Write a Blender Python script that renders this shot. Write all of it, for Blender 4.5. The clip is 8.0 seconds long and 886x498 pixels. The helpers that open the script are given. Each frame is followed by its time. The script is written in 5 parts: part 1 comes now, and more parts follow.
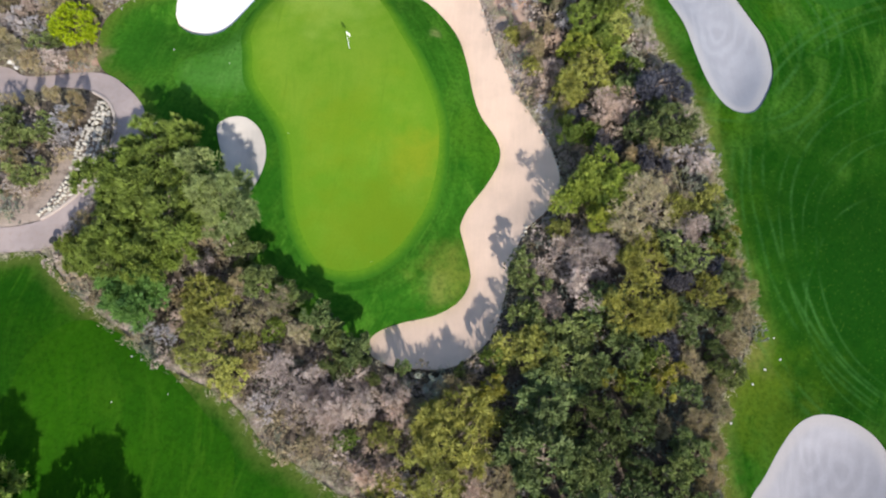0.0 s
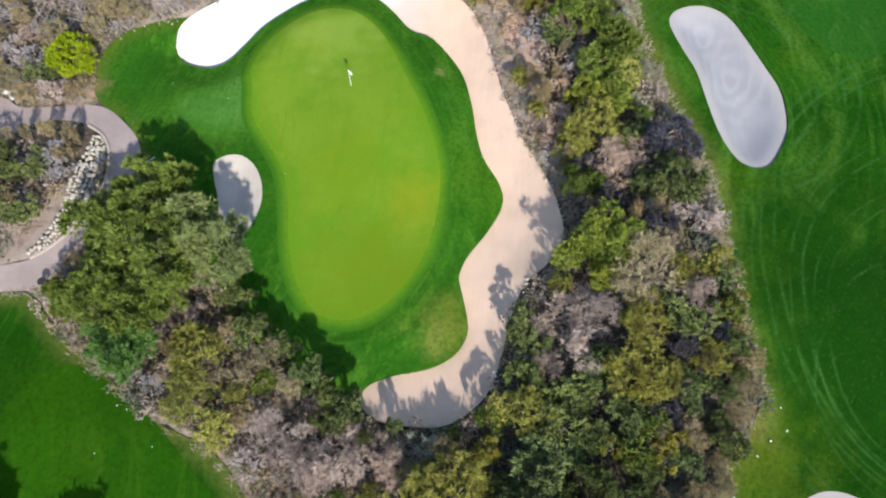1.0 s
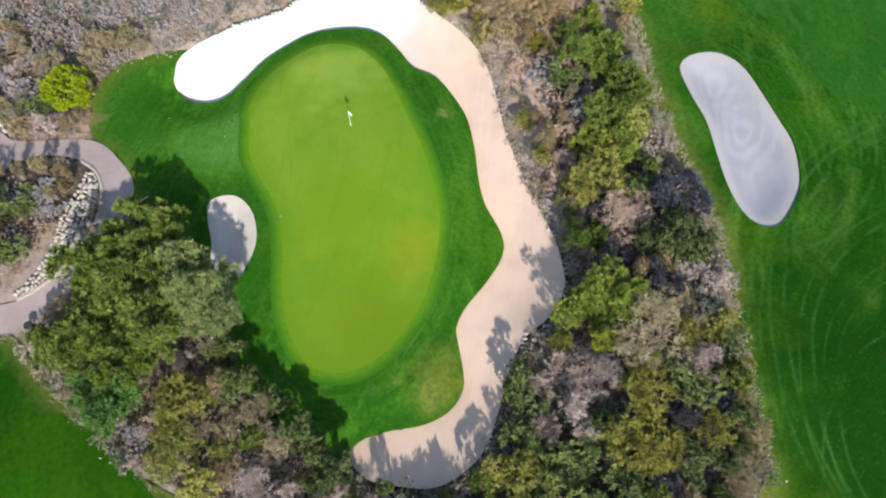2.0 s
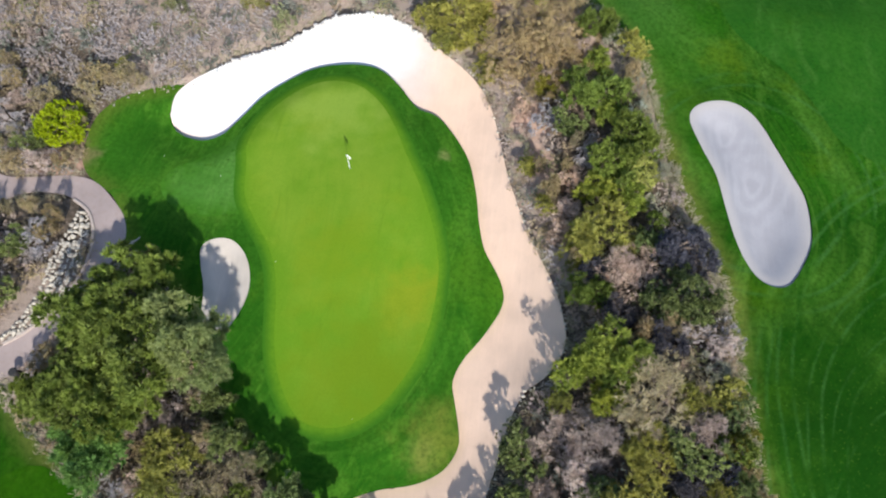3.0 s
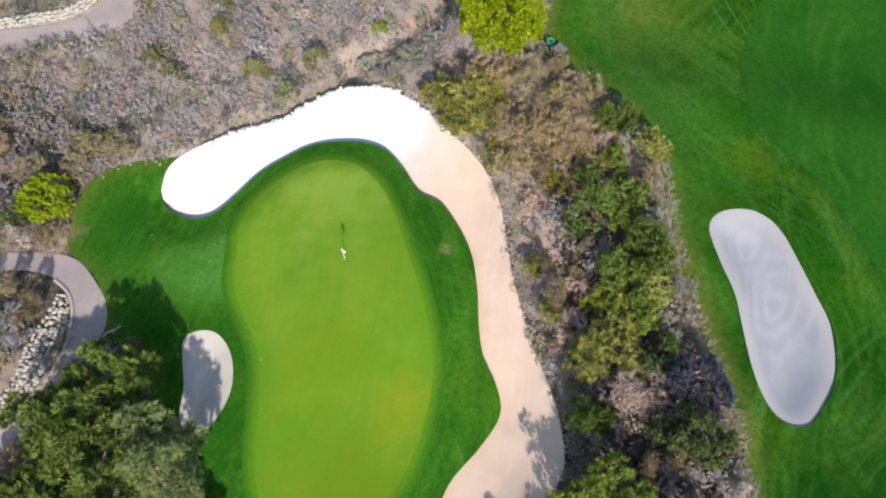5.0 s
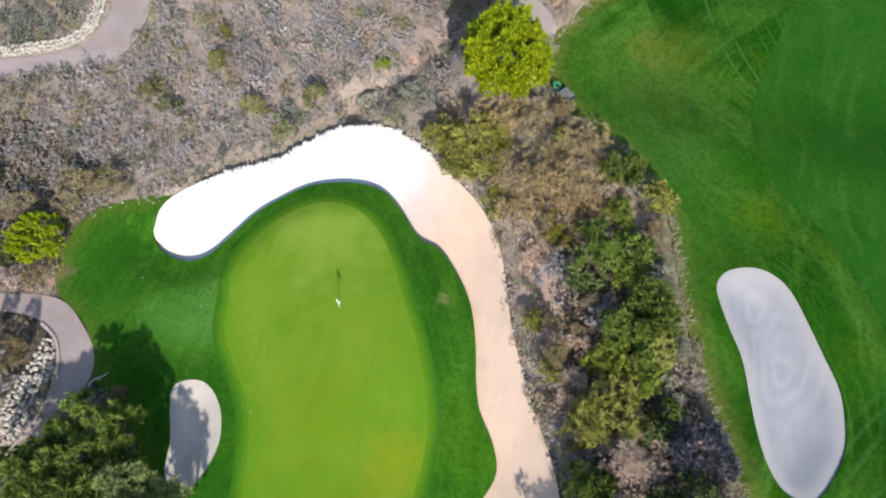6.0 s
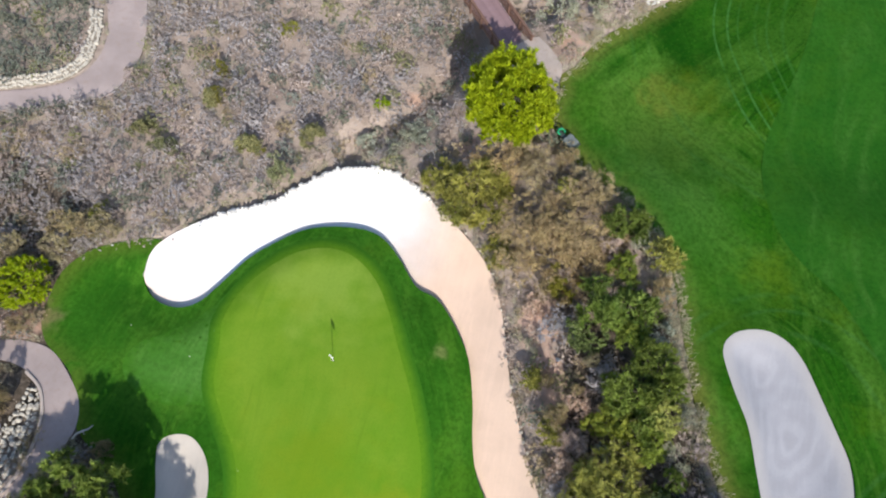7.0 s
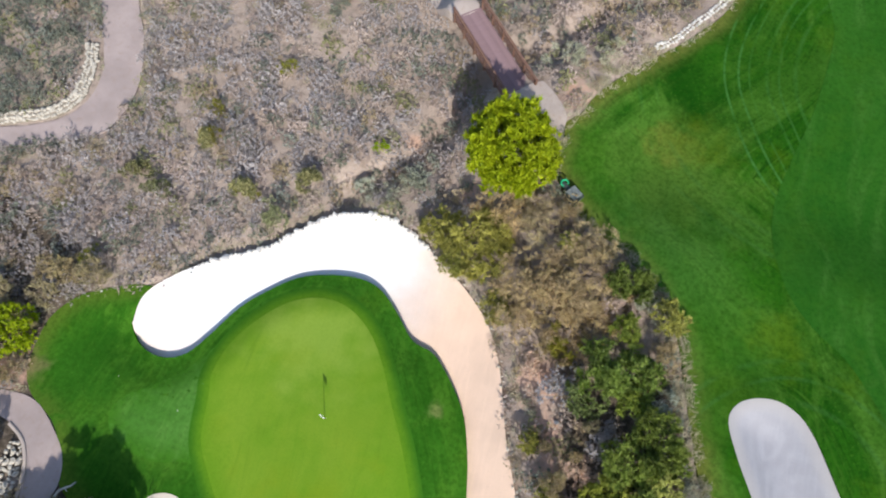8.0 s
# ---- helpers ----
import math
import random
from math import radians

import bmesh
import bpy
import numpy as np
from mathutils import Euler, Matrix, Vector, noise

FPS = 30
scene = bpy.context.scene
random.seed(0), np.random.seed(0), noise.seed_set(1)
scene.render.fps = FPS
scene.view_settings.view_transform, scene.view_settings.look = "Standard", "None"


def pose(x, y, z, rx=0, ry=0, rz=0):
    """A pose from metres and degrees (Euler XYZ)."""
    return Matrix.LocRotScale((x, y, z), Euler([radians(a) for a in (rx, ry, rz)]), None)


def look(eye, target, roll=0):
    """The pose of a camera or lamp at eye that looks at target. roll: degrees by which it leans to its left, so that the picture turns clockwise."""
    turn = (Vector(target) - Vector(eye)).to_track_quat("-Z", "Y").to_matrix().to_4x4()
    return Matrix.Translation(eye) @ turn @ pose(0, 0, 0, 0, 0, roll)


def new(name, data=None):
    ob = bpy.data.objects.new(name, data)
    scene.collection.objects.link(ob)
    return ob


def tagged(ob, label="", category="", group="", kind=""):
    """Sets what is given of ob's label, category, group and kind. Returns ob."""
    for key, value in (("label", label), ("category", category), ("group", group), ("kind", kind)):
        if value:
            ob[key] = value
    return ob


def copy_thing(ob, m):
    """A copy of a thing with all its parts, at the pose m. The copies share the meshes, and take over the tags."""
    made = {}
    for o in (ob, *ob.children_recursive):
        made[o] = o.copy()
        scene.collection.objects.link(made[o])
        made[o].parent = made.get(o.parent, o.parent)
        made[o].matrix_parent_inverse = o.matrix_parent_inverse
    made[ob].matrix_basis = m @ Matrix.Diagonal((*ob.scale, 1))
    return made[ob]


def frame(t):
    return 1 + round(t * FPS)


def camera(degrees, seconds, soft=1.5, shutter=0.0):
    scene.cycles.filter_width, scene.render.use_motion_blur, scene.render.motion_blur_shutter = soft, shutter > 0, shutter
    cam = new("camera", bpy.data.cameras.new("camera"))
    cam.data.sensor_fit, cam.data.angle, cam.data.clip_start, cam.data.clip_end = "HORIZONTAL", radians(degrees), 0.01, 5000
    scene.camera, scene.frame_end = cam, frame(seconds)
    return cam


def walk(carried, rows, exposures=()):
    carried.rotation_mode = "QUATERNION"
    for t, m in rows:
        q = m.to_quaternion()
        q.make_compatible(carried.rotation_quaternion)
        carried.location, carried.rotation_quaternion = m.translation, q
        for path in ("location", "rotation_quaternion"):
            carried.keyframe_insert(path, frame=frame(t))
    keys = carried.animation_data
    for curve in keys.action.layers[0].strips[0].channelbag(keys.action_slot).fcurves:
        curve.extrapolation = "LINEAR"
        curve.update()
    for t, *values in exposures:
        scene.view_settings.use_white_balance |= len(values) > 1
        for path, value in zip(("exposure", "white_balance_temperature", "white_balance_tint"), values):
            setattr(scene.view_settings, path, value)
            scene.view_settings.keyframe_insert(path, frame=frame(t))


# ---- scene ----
cam = camera(68.9, 8.0, soft=2.05)
PATH = [
    (0, (2.505, -6.973, 44.333), (2.512, -6.268, 42.462), 3.8),
    (0.5, (2.748, -5.004, 44.32), (2.744, -4.299, 42.449), 3.7),
    (1, (2.993, -3.028, 44.299), (2.974, -2.324, 42.428), 3.4),
    (1.5, (3.141, -1.034, 44.284), (3.111, -0.331, 42.412), 3.3),
    (3, (3.328, 4.682, 44.252), (3.27, 5.388, 42.382), 3.1),
    (3.5, (3.341, 6.664, 44.231), (3.272, 7.368, 42.36), 3.0),
    (4, (3.308, 8.704, 44.241), (3.229, 9.403, 42.369), 3.1),
    (4.5, (3.227, 10.749, 44.259), (3.139, 11.443, 42.385), 2.9),
    (6, (2.711, 16.431, 44.161), (2.604, 17.127, 42.289), 3.3),
    (6.5, (2.491, 18.349, 44.14), (2.379, 19.044, 42.268), 3.5),
    (7, (2.243, 20.3, 44.112), (2.126, 20.994, 42.24), 3.5),
    (7.5, (2.065, 22.261, 44.094), (1.938, 22.955, 42.223), 3.3),
    (8, (1.906, 24.236, 44.091), (1.77, 24.929, 42.22), 3.1),
]
walk(cam, [(t, look(eye, target, roll)) for t, eye, target, roll in PATH], [(0, 0.32), (4, 0.27), (8, 0.22)])

# ---- world, sun and sky ----
SUN_TO = Vector((0.34, -0.94, 0.0)).normalized() * math.cos(radians(37)) + Vector((0, 0, math.sin(radians(37))))
world = bpy.data.worlds.new("sky")
scene.world = world
world.use_nodes = True
sky = world.node_tree.nodes.new("ShaderNodeTexSky")
sky.sky_type, sky.sun_disc = "NISHITA", False
sky.sun_elevation, sky.sun_rotation = radians(37), radians(160)
world.node_tree.links.new(sky.outputs[0], world.node_tree.nodes["Background"].inputs[0])
world.node_tree.nodes["Background"].inputs[1].default_value = 0.16
sun = new("sun", bpy.data.lights.new("sun", "SUN"))
sun.data.energy, sun.data.angle, sun.data.color = 4.8, radians(0.6), (1.0, 0.95, 0.87)
sun.matrix_world = look(SUN_TO * 200, (0, 0, 0))


# ---- node helpers ----
class Nodes:
    def __init__(self, name):
        self.mat = bpy.data.materials.new(name)
        self.mat.use_nodes = True
        self.tree = self.mat.node_tree
        self.bsdf = self.tree.nodes["Principled BSDF"]
        self.out = self.tree.nodes["Material Output"]

    def node(self, kind, **inputs):
        n = self.tree.nodes.new("ShaderNode" + kind)
        for key, value in inputs.items():
            self.put(n.inputs[key.replace("_", " ")], value)
        return n

    def put(self, socket, value):
        if isinstance(value, bpy.types.NodeSocket):
            self.tree.links.new(value, socket)
        elif socket.type == "RGBA" and len(value) == 3:
            socket.default_value = (*value, 1)
        else:
            socket.default_value = value

    def pos(self):
        return self.node("NewGeometry").outputs["Position"]

    def math(self, op, a, b=0.0, clamp=False):
        n = self.node("Math")
        n.operation, n.use_clamp = op, clamp
        self.put(n.inputs[0], a)
        self.put(n.inputs[1], b)
        return n.outputs[0]

    def mapped(self, vector, scale=(1, 1, 1), turn=0.0, shift=(0, 0, 0)):
        n = self.node("Mapping", Vector=vector, Scale=scale, Rotation=(0, 0, radians(turn)), Location=shift)
        return n.outputs[0]

    def noise(self, vector, scale, detail=4.0, rough=0.55, warp=0.0):
        return self.node("TexNoise", Vector=vector, Scale=scale, Detail=detail, Roughness=rough, Distortion=warp).outputs["Fac"]

    def ramp(self, value, low, high):
        n = self.node("MapRange", Value=value)
        n.interpolation_type = "SMOOTHSTEP"
        n.inputs["From Min"].default_value, n.inputs["From Max"].default_value = low, high
        return n.outputs[0]

    def mix(self, fac, a, b, blend="MIX"):
        n = self.tree.nodes.new("ShaderNodeMix")
        n.data_type, n.blend_type = "RGBA", blend
        self.put(n.inputs[0], fac)
        self.put(n.inputs[6], a)
        self.put(n.inputs[7], b)
        return n.outputs[2]

    def spot(self, x, y, r, ragged=0.5):
        """1 inside a ragged round spot of the ground, 0 outside."""
        p = self.node("SeparateXYZ", Vector=self.pos())
        dx, dy = self.math("SUBTRACT", p.outputs[0], x), self.math("SUBTRACT", p.outputs[1], y)
        d = self.math("SQRT", self.math("ADD", self.math("MULTIPLY", dx, dx), self.math("MULTIPLY", dy, dy)))
        d = self.math("ADD", d, self.math("MULTIPLY", self.math("SUBTRACT", self.noise(self.pos(), 1.2 / r ** 0.5, 5.0), 0.5), ragged * 4 * r))
        return self.math("SUBTRACT", 1.0, self.ramp(d, 0.0, 1.2 * r))

    def arc(self, x, y, r, width):
        """1 on a thin ring of the ground, with breaks."""
        p = self.node("SeparateXYZ", Vector=self.pos())
        dx, dy = self.math("SUBTRACT", p.outputs[0], x), self.math("SUBTRACT", p.outputs[1], y)
        d = self.math("SQRT", self.math("ADD", self.math("MULTIPLY", dx, dx), self.math("MULTIPLY", dy, dy)))
        d = self.math("ADD", d, self.math("MULTIPLY", self.noise(self.pos(), 0.1, 1.0), 1.2))
        d = self.math("ABSOLUTE", self.math("SUBTRACT", d, r + 0.6))
        return self.math("MULTIPLY", self.math("SUBTRACT", 1.0, self.ramp(d, 0.2 * width, width)), self.ramp(self.noise(self.pos(), 0.3, 2.0), 0.35, 0.6))

    def bump(self, height, strength, distance):
        n = self.node("Bump", Height=height, Strength=strength, Distance=distance)
        self.put(self.bsdf.inputs["Normal"], n.outputs[0])

    def done(self, color, rough=0.8, gloss=0.3):
        self.put(self.bsdf.inputs["Base Color"], color)
        self.put(self.bsdf.inputs["Roughness"], rough)
        self.put(self.bsdf.inputs["Specular IOR Level"], gloss)
        return self.mat


def grass(name, dark, mid, light, turn, long=0.07, across=0.7, spots=(), arcs=(), blade=26.0, streak=0.75, worn=0.0, sun=None, bend=16.0, edge=None, grain=0.5, bands=0.0):
    n = Nodes(name)
    p = n.pos()
    cloud = n.noise(p, 0.11, 6.0, 0.62)
    sway = n.node("VectorMath", Vector=n.node("TexNoise", Vector=p, Scale=0.045, Detail=1.0).outputs["Color"])
    sway.operation = "SCALE"
    sway.inputs["Scale"].default_value = bend
    moved = n.node("VectorMath", Vector=p)
    n.put(moved.inputs[1], sway.outputs[0])
    q = moved.outputs[0]
    lines = n.noise(n.mapped(q, (across, long, 1), turn), 1.0, 5.0, 0.6, 1.0)
    thin = n.noise(n.mapped(q, (across * 3.0, long * 2.2, 1), turn + 9), 1.0, 4.0, 0.65, 1.5)
    fine = n.noise(p, blade * 0.12, 6.0, 0.7)
    c = n.mix(n.ramp(cloud, 0.36, 0.64), dark, mid)
    c = n.mix(n.math("MULTIPLY", n.ramp(lines, 0.48, 0.72), streak), c, light)
    c = n.mix(n.math("MULTIPLY", n.ramp(thin, 0.5, 0.8), streak * 0.4), c, light)
    c = n.mix(n.math("MULTIPLY", n.ramp(thin, 0.5, 0.25), 0.35), c, [v * 0.75 for v in dark])
    c = n.mix(n.math("MULTIPLY", n.ramp(n.noise(p, 0.45, 5.0, 0.65), 0.52, 0.72), 0.5), c, dark)
    if bands:
        ring = n.node("Attribute")
        ring.attribute_name = "ring"
        xyz = n.node("SeparateXYZ", Vector=p)
        along = n.node("CombineXYZ", X=ring.outputs["Fac"], Y=n.math("MULTIPLY", xyz.outputs[1], 0.06), Z=n.math("MULTIPLY", xyz.outputs[0], 0.06)).outputs[0]
        patchy = n.ramp(n.noise(p, 0.13, 3.0), 0.3, 0.6)
        for scale, low, high, much, tint in ((0.45, 0.47, 0.64, 0.8, light), (0.5, 0.46, 0.3, 0.8, dark), (2.2, 0.52, 0.68, 0.6, light), (2.6, 0.46, 0.3, 0.7, [v * 0.7 for v in dark])):
            band = n.ramp(n.noise(n.mapped(along, shift=(scale * 9, 2, 5)), scale, 3.0, 0.6, 0.25), low, high)
            c = n.mix(n.math("MULTIPLY", n.math("MULTIPLY", band, patchy), much * bands), c, tint)
    if worn:
        c = n.mix(n.math("MULTIPLY", n.ramp(n.noise(n.mapped(p, shift=(7, 3, 0)), 0.2, 6.0, 0.65), 0.5, 0.75), worn), c, sun)
    if edge:
        rim = n.node("Attribute")
        rim.attribute_name = "rim"
        c = n.mix(n.math("MULTIPLY", n.math("MULTIPLY", rim.outputs["Fac"], n.ramp(n.noise(p, 0.9, 5.0, 0.6), 0.25, 0.5)), 0.9), c, edge)
    for x, y, r, color, much in spots:
        c = n.mix(n.math("MULTIPLY", n.spot(x, y, r), much), c, color)
    for x, y, r, width, color, much in arcs:
        c = n.mix(n.math("MULTIPLY", n.arc(x, y, r, width), much), c, color)
    c = n.mix(n.math("MULTIPLY", n.ramp(fine, 0.38, 0.72), grain), c, [v * 0.5 for v in dark])
    c = n.mix(n.math("MULTIPLY", n.ramp(n.noise(n.mapped(p, shift=(3, 9, 0)), blade * 0.2, 3.0, 0.6), 0.58, 0.72), 0.6 * grain), c, light)
    n.bump(n.noise(p, blade, 4.0, 0.7), 0.5, 0.04)
    return n.done(c, 0.95, 0.02)


def sand(name, color, pale=None, fresh=(), rings=(), turn=0.0, rim_color=None):
    n = Nodes(name)
    p = n.pos()
    c = n.mix(n.ramp(n.noise(p, 0.35, 5.0), 0.35, 0.7), color, [v * 0.88 for v in color])
    for x, y, r in fresh:
        c = n.mix(n.spot(x, y, r, 0.12), c, pale)
    rake = n.noise(n.mapped(p, (3.5, 0.25, 1), turn), 1.0, 4.0, 0.6, 0.8)
    c = n.mix(n.math("MULTIPLY", n.ramp(rake, 0.45, 0.72), 0.16), c, [min(1.0, v * 1.25) for v in color])
    for x, y, r in rings:
        q = n.node("VectorMath", Vector=p)
        q.operation = "SUBTRACT"
        q.inputs[1].default_value = (x, y, 0)
        wave = n.node("TexWave", Vector=n.mapped(q.outputs[0], (1, 0.6, 0), turn), Scale=0.34, Distortion=15.0, Detail=5.0, Detail_Scale=0.7)
        wave.wave_type, wave.rings_direction = "RINGS", "Z"
        near = n.math("MULTIPLY", n.spot(x, y, r, 0.3), 0.22)
        c = n.mix(n.math("MULTIPLY", near, n.ramp(wave.outputs["Fac"], 0.5, 0.95)), c, [min(1.0, v * 1.3) for v in color])
        c = n.mix(n.math("MULTIPLY", near, n.ramp(wave.outputs["Fac"], 0.4, 0.02)), c, [v * 0.78 for v in color])
    if rim_color:
        rim = n.node("Attribute")
        rim.attribute_name = "rim"
        c = n.mix(n.math("MULTIPLY", n.ramp(rim.outputs["Fac"], 0.35, 1.0), 0.75), c, rim_color)
    c = n.mix(n.math("MULTIPLY", n.ramp(n.noise(p, 7.0, 4.0, 0.7), 0.52, 0.72), 0.22), c, [v * 0.7 for v in color])
    n.bump(n.math("ADD", n.noise(p, 9.0, 5.0, 0.7), n.math("MULTIPLY", rake, 0.7)), 0.35, 0.06)
    return n.done(c, 0.95, 0.05)


def soil_mat():
    n = Nodes("dry_soil")
    p = n.pos()
    c = n.mix(n.ramp(n.noise(p, 0.2, 6.0, 0.6), 0.35, 0.65), (0.31, 0.248, 0.208), (0.40, 0.325, 0.275))
    c = n.mix(n.ramp(n.noise(p, 1.3, 5.0, 0.65), 0.45, 0.7), c, (0.22, 0.172, 0.142))
    # litter: leafy soil, with the shade between dense bushes put into its colour
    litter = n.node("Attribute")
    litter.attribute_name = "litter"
    duff_shade = n.mix(n.ramp(n.noise(p, 2.2, 5.0, 0.65), 0.35, 0.7), (0.070, 0.056, 0.042), (0.165, 0.130, 0.100))
    c = n.mix(n.ramp(n.math("ADD", litter.outputs["Fac"], n.math("MULTIPLY", n.math("SUBTRACT", n.noise(p, 0.7, 4.0), 0.5), 0.9)), 0.3, 0.7), c, duff_shade)
    for x, y, r in ((-28.1, 24.7, 2.2), (0.0, 46.0, 1.8), (7.3, 33.0, 2.0), (5.6, 54.0, 1.8), (8.4, 29.8, 1.8), (9.0, 27.4, 1.2), (-5.7, 49.4, 1.0)):
        c = n.mix(n.math("MULTIPLY", n.spot(x, y, r), 0.85), c, (0.56, 0.36, 0.27))
    c = n.mix(n.ramp(n.noise(p, 9.0, 4.0, 0.7), 0.62, 0.72), c, (0.54, 0.46, 0.40))
    n.bump(n.noise(p, 5.0, 6.0, 0.7), 0.8, 0.12)
    return n.done(c, 0.95, 0.1)


def concrete(name, color, crack=0.5):
    n = Nodes(name)
    p = n.pos()
    c = n.mix(n.ramp(n.noise(p, 0.4, 6.0, 0.6), 0.35, 0.7), color, [v * 0.8 for v in color])
    c = n.mix(n.math("MULTIPLY", n.ramp(n.noise(p, 2.6, 5.0, 0.7), 0.5, 0.75), 0.5), c, (color[0] * 0.75, color[1] * 0.66, color[2] * 0.58))
    c = n.mix(n.math("MULTIPLY", n.ramp(n.noise(p, 30.0, 3.0), 0.5, 0.7), 0.25), c, [v * 0.6 for v in color])
    n.bump(n.noise(p, 24.0, 4.0), 0.3, 0.02)
    return n.done(c, 0.9, 0.2)


def leaf(name, a, b, c, rough=0.6, thin=0.35, own=0.5):
    """Leaves: each leaf and each clump varies from a to b, and some clumps lean towards c."""
    n = Nodes(name)
    rand = n.node("NewGeometry").outputs["Random Per Island"]
    tone = n.node("Attribute")
    tone.attribute_name = "tone"
    whole = n.node("ObjectInfo").outputs["Random"]
    fac = n.math("ADD", n.math("MULTIPLY", rand, own), n.math("MULTIPLY", tone.outputs["Fac"], 1 - own))
    col = n.mix(fac, a, b)
    hue = n.math("FRACT", n.math("MULTIPLY", tone.outputs["Fac"], 5.7))
    col = n.mix(n.math("MULTIPLY", hue, 0.5), col, c)
    dim = n.math("ADD", 0.82, n.math("MULTIPLY", whole, 0.36))
    other = n.math("FRACT", n.math("MULTIPLY", whole, 7.31))
    warm = n.math("MULTIPLY", dim, n.math("ADD", 0.94, n.math("MULTIPLY", other, 0.12)))
    cool = n.math("MULTIPLY", dim, n.math("ADD", 1.08, n.math("MULTIPLY", other, -0.16)))
    col = n.mix(1.0, col, n.node("CombineColor", Red=warm, Green=dim, Blue=cool).outputs[0], "MULTIPLY")
    n.done(col, rough, 0.25)
    glow = n.node("BsdfTranslucent", Color=col)
    both = n.node("MixShader", Fac=thin)
    n.tree.links.new(n.bsdf.outputs[0], both.inputs[1])
    n.tree.links.new(glow.outputs[0], both.inputs[2])
    n.tree.links.new(both.outputs[0], n.out.inputs[0])
    return n.mat


def plain(name, a, b, scale, rough=0.6, metal=0.0, gloss=0.4, bump=0.3):
    n = Nodes(name)
    p = n.node("TexCoord").outputs["Object"]
    rnd = n.node("ObjectInfo").outputs["Random"]
    c = n.mix(n.ramp(n.noise(p, scale, 5.0, 0.65), 0.35, 0.68), a, b)
    c = n.mix(n.math("MULTIPLY", rnd, 0.35), c, b)
    n.put(n.bsdf.inputs["Metallic"], metal)
    n.bump(n.noise(p, scale * 4, 4.0), bump, 0.02)
    return n.done(c, rough, gloss)


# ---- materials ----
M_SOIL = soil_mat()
M_LAWN = grass("mown_lawn", (0.017, 0.088, 0.006), (0.037, 0.138, 0.011), (0.066, 0.184, 0.016), 12, worn=0.5, sun=(0.087, 0.174, 0.010), edge=(0.095, 0.150, 0.020), bands=0.75,
               spots=((3.4, 8.3, 2.8, (0.165, 0.196, 0.030), 0.75), (1.0, 29.3, 0.7, (0.209, 0.244, 0.078), 0.7), (-17.6, 24.0, 4.4, (0.071, 0.178, 0.019), 0.6),
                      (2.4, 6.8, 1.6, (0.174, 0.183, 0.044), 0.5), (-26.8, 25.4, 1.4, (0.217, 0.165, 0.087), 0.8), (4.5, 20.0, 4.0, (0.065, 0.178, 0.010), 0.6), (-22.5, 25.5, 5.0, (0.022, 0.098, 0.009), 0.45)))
M_APRON = grass("apron_grass", (0.050, 0.160, 0.020), (0.076, 0.205, 0.034), (0.105, 0.235, 0.044), 12, worn=0.3, sun=(0.080, 0.190, 0.020), edge=(0.038, 0.138, 0.009))
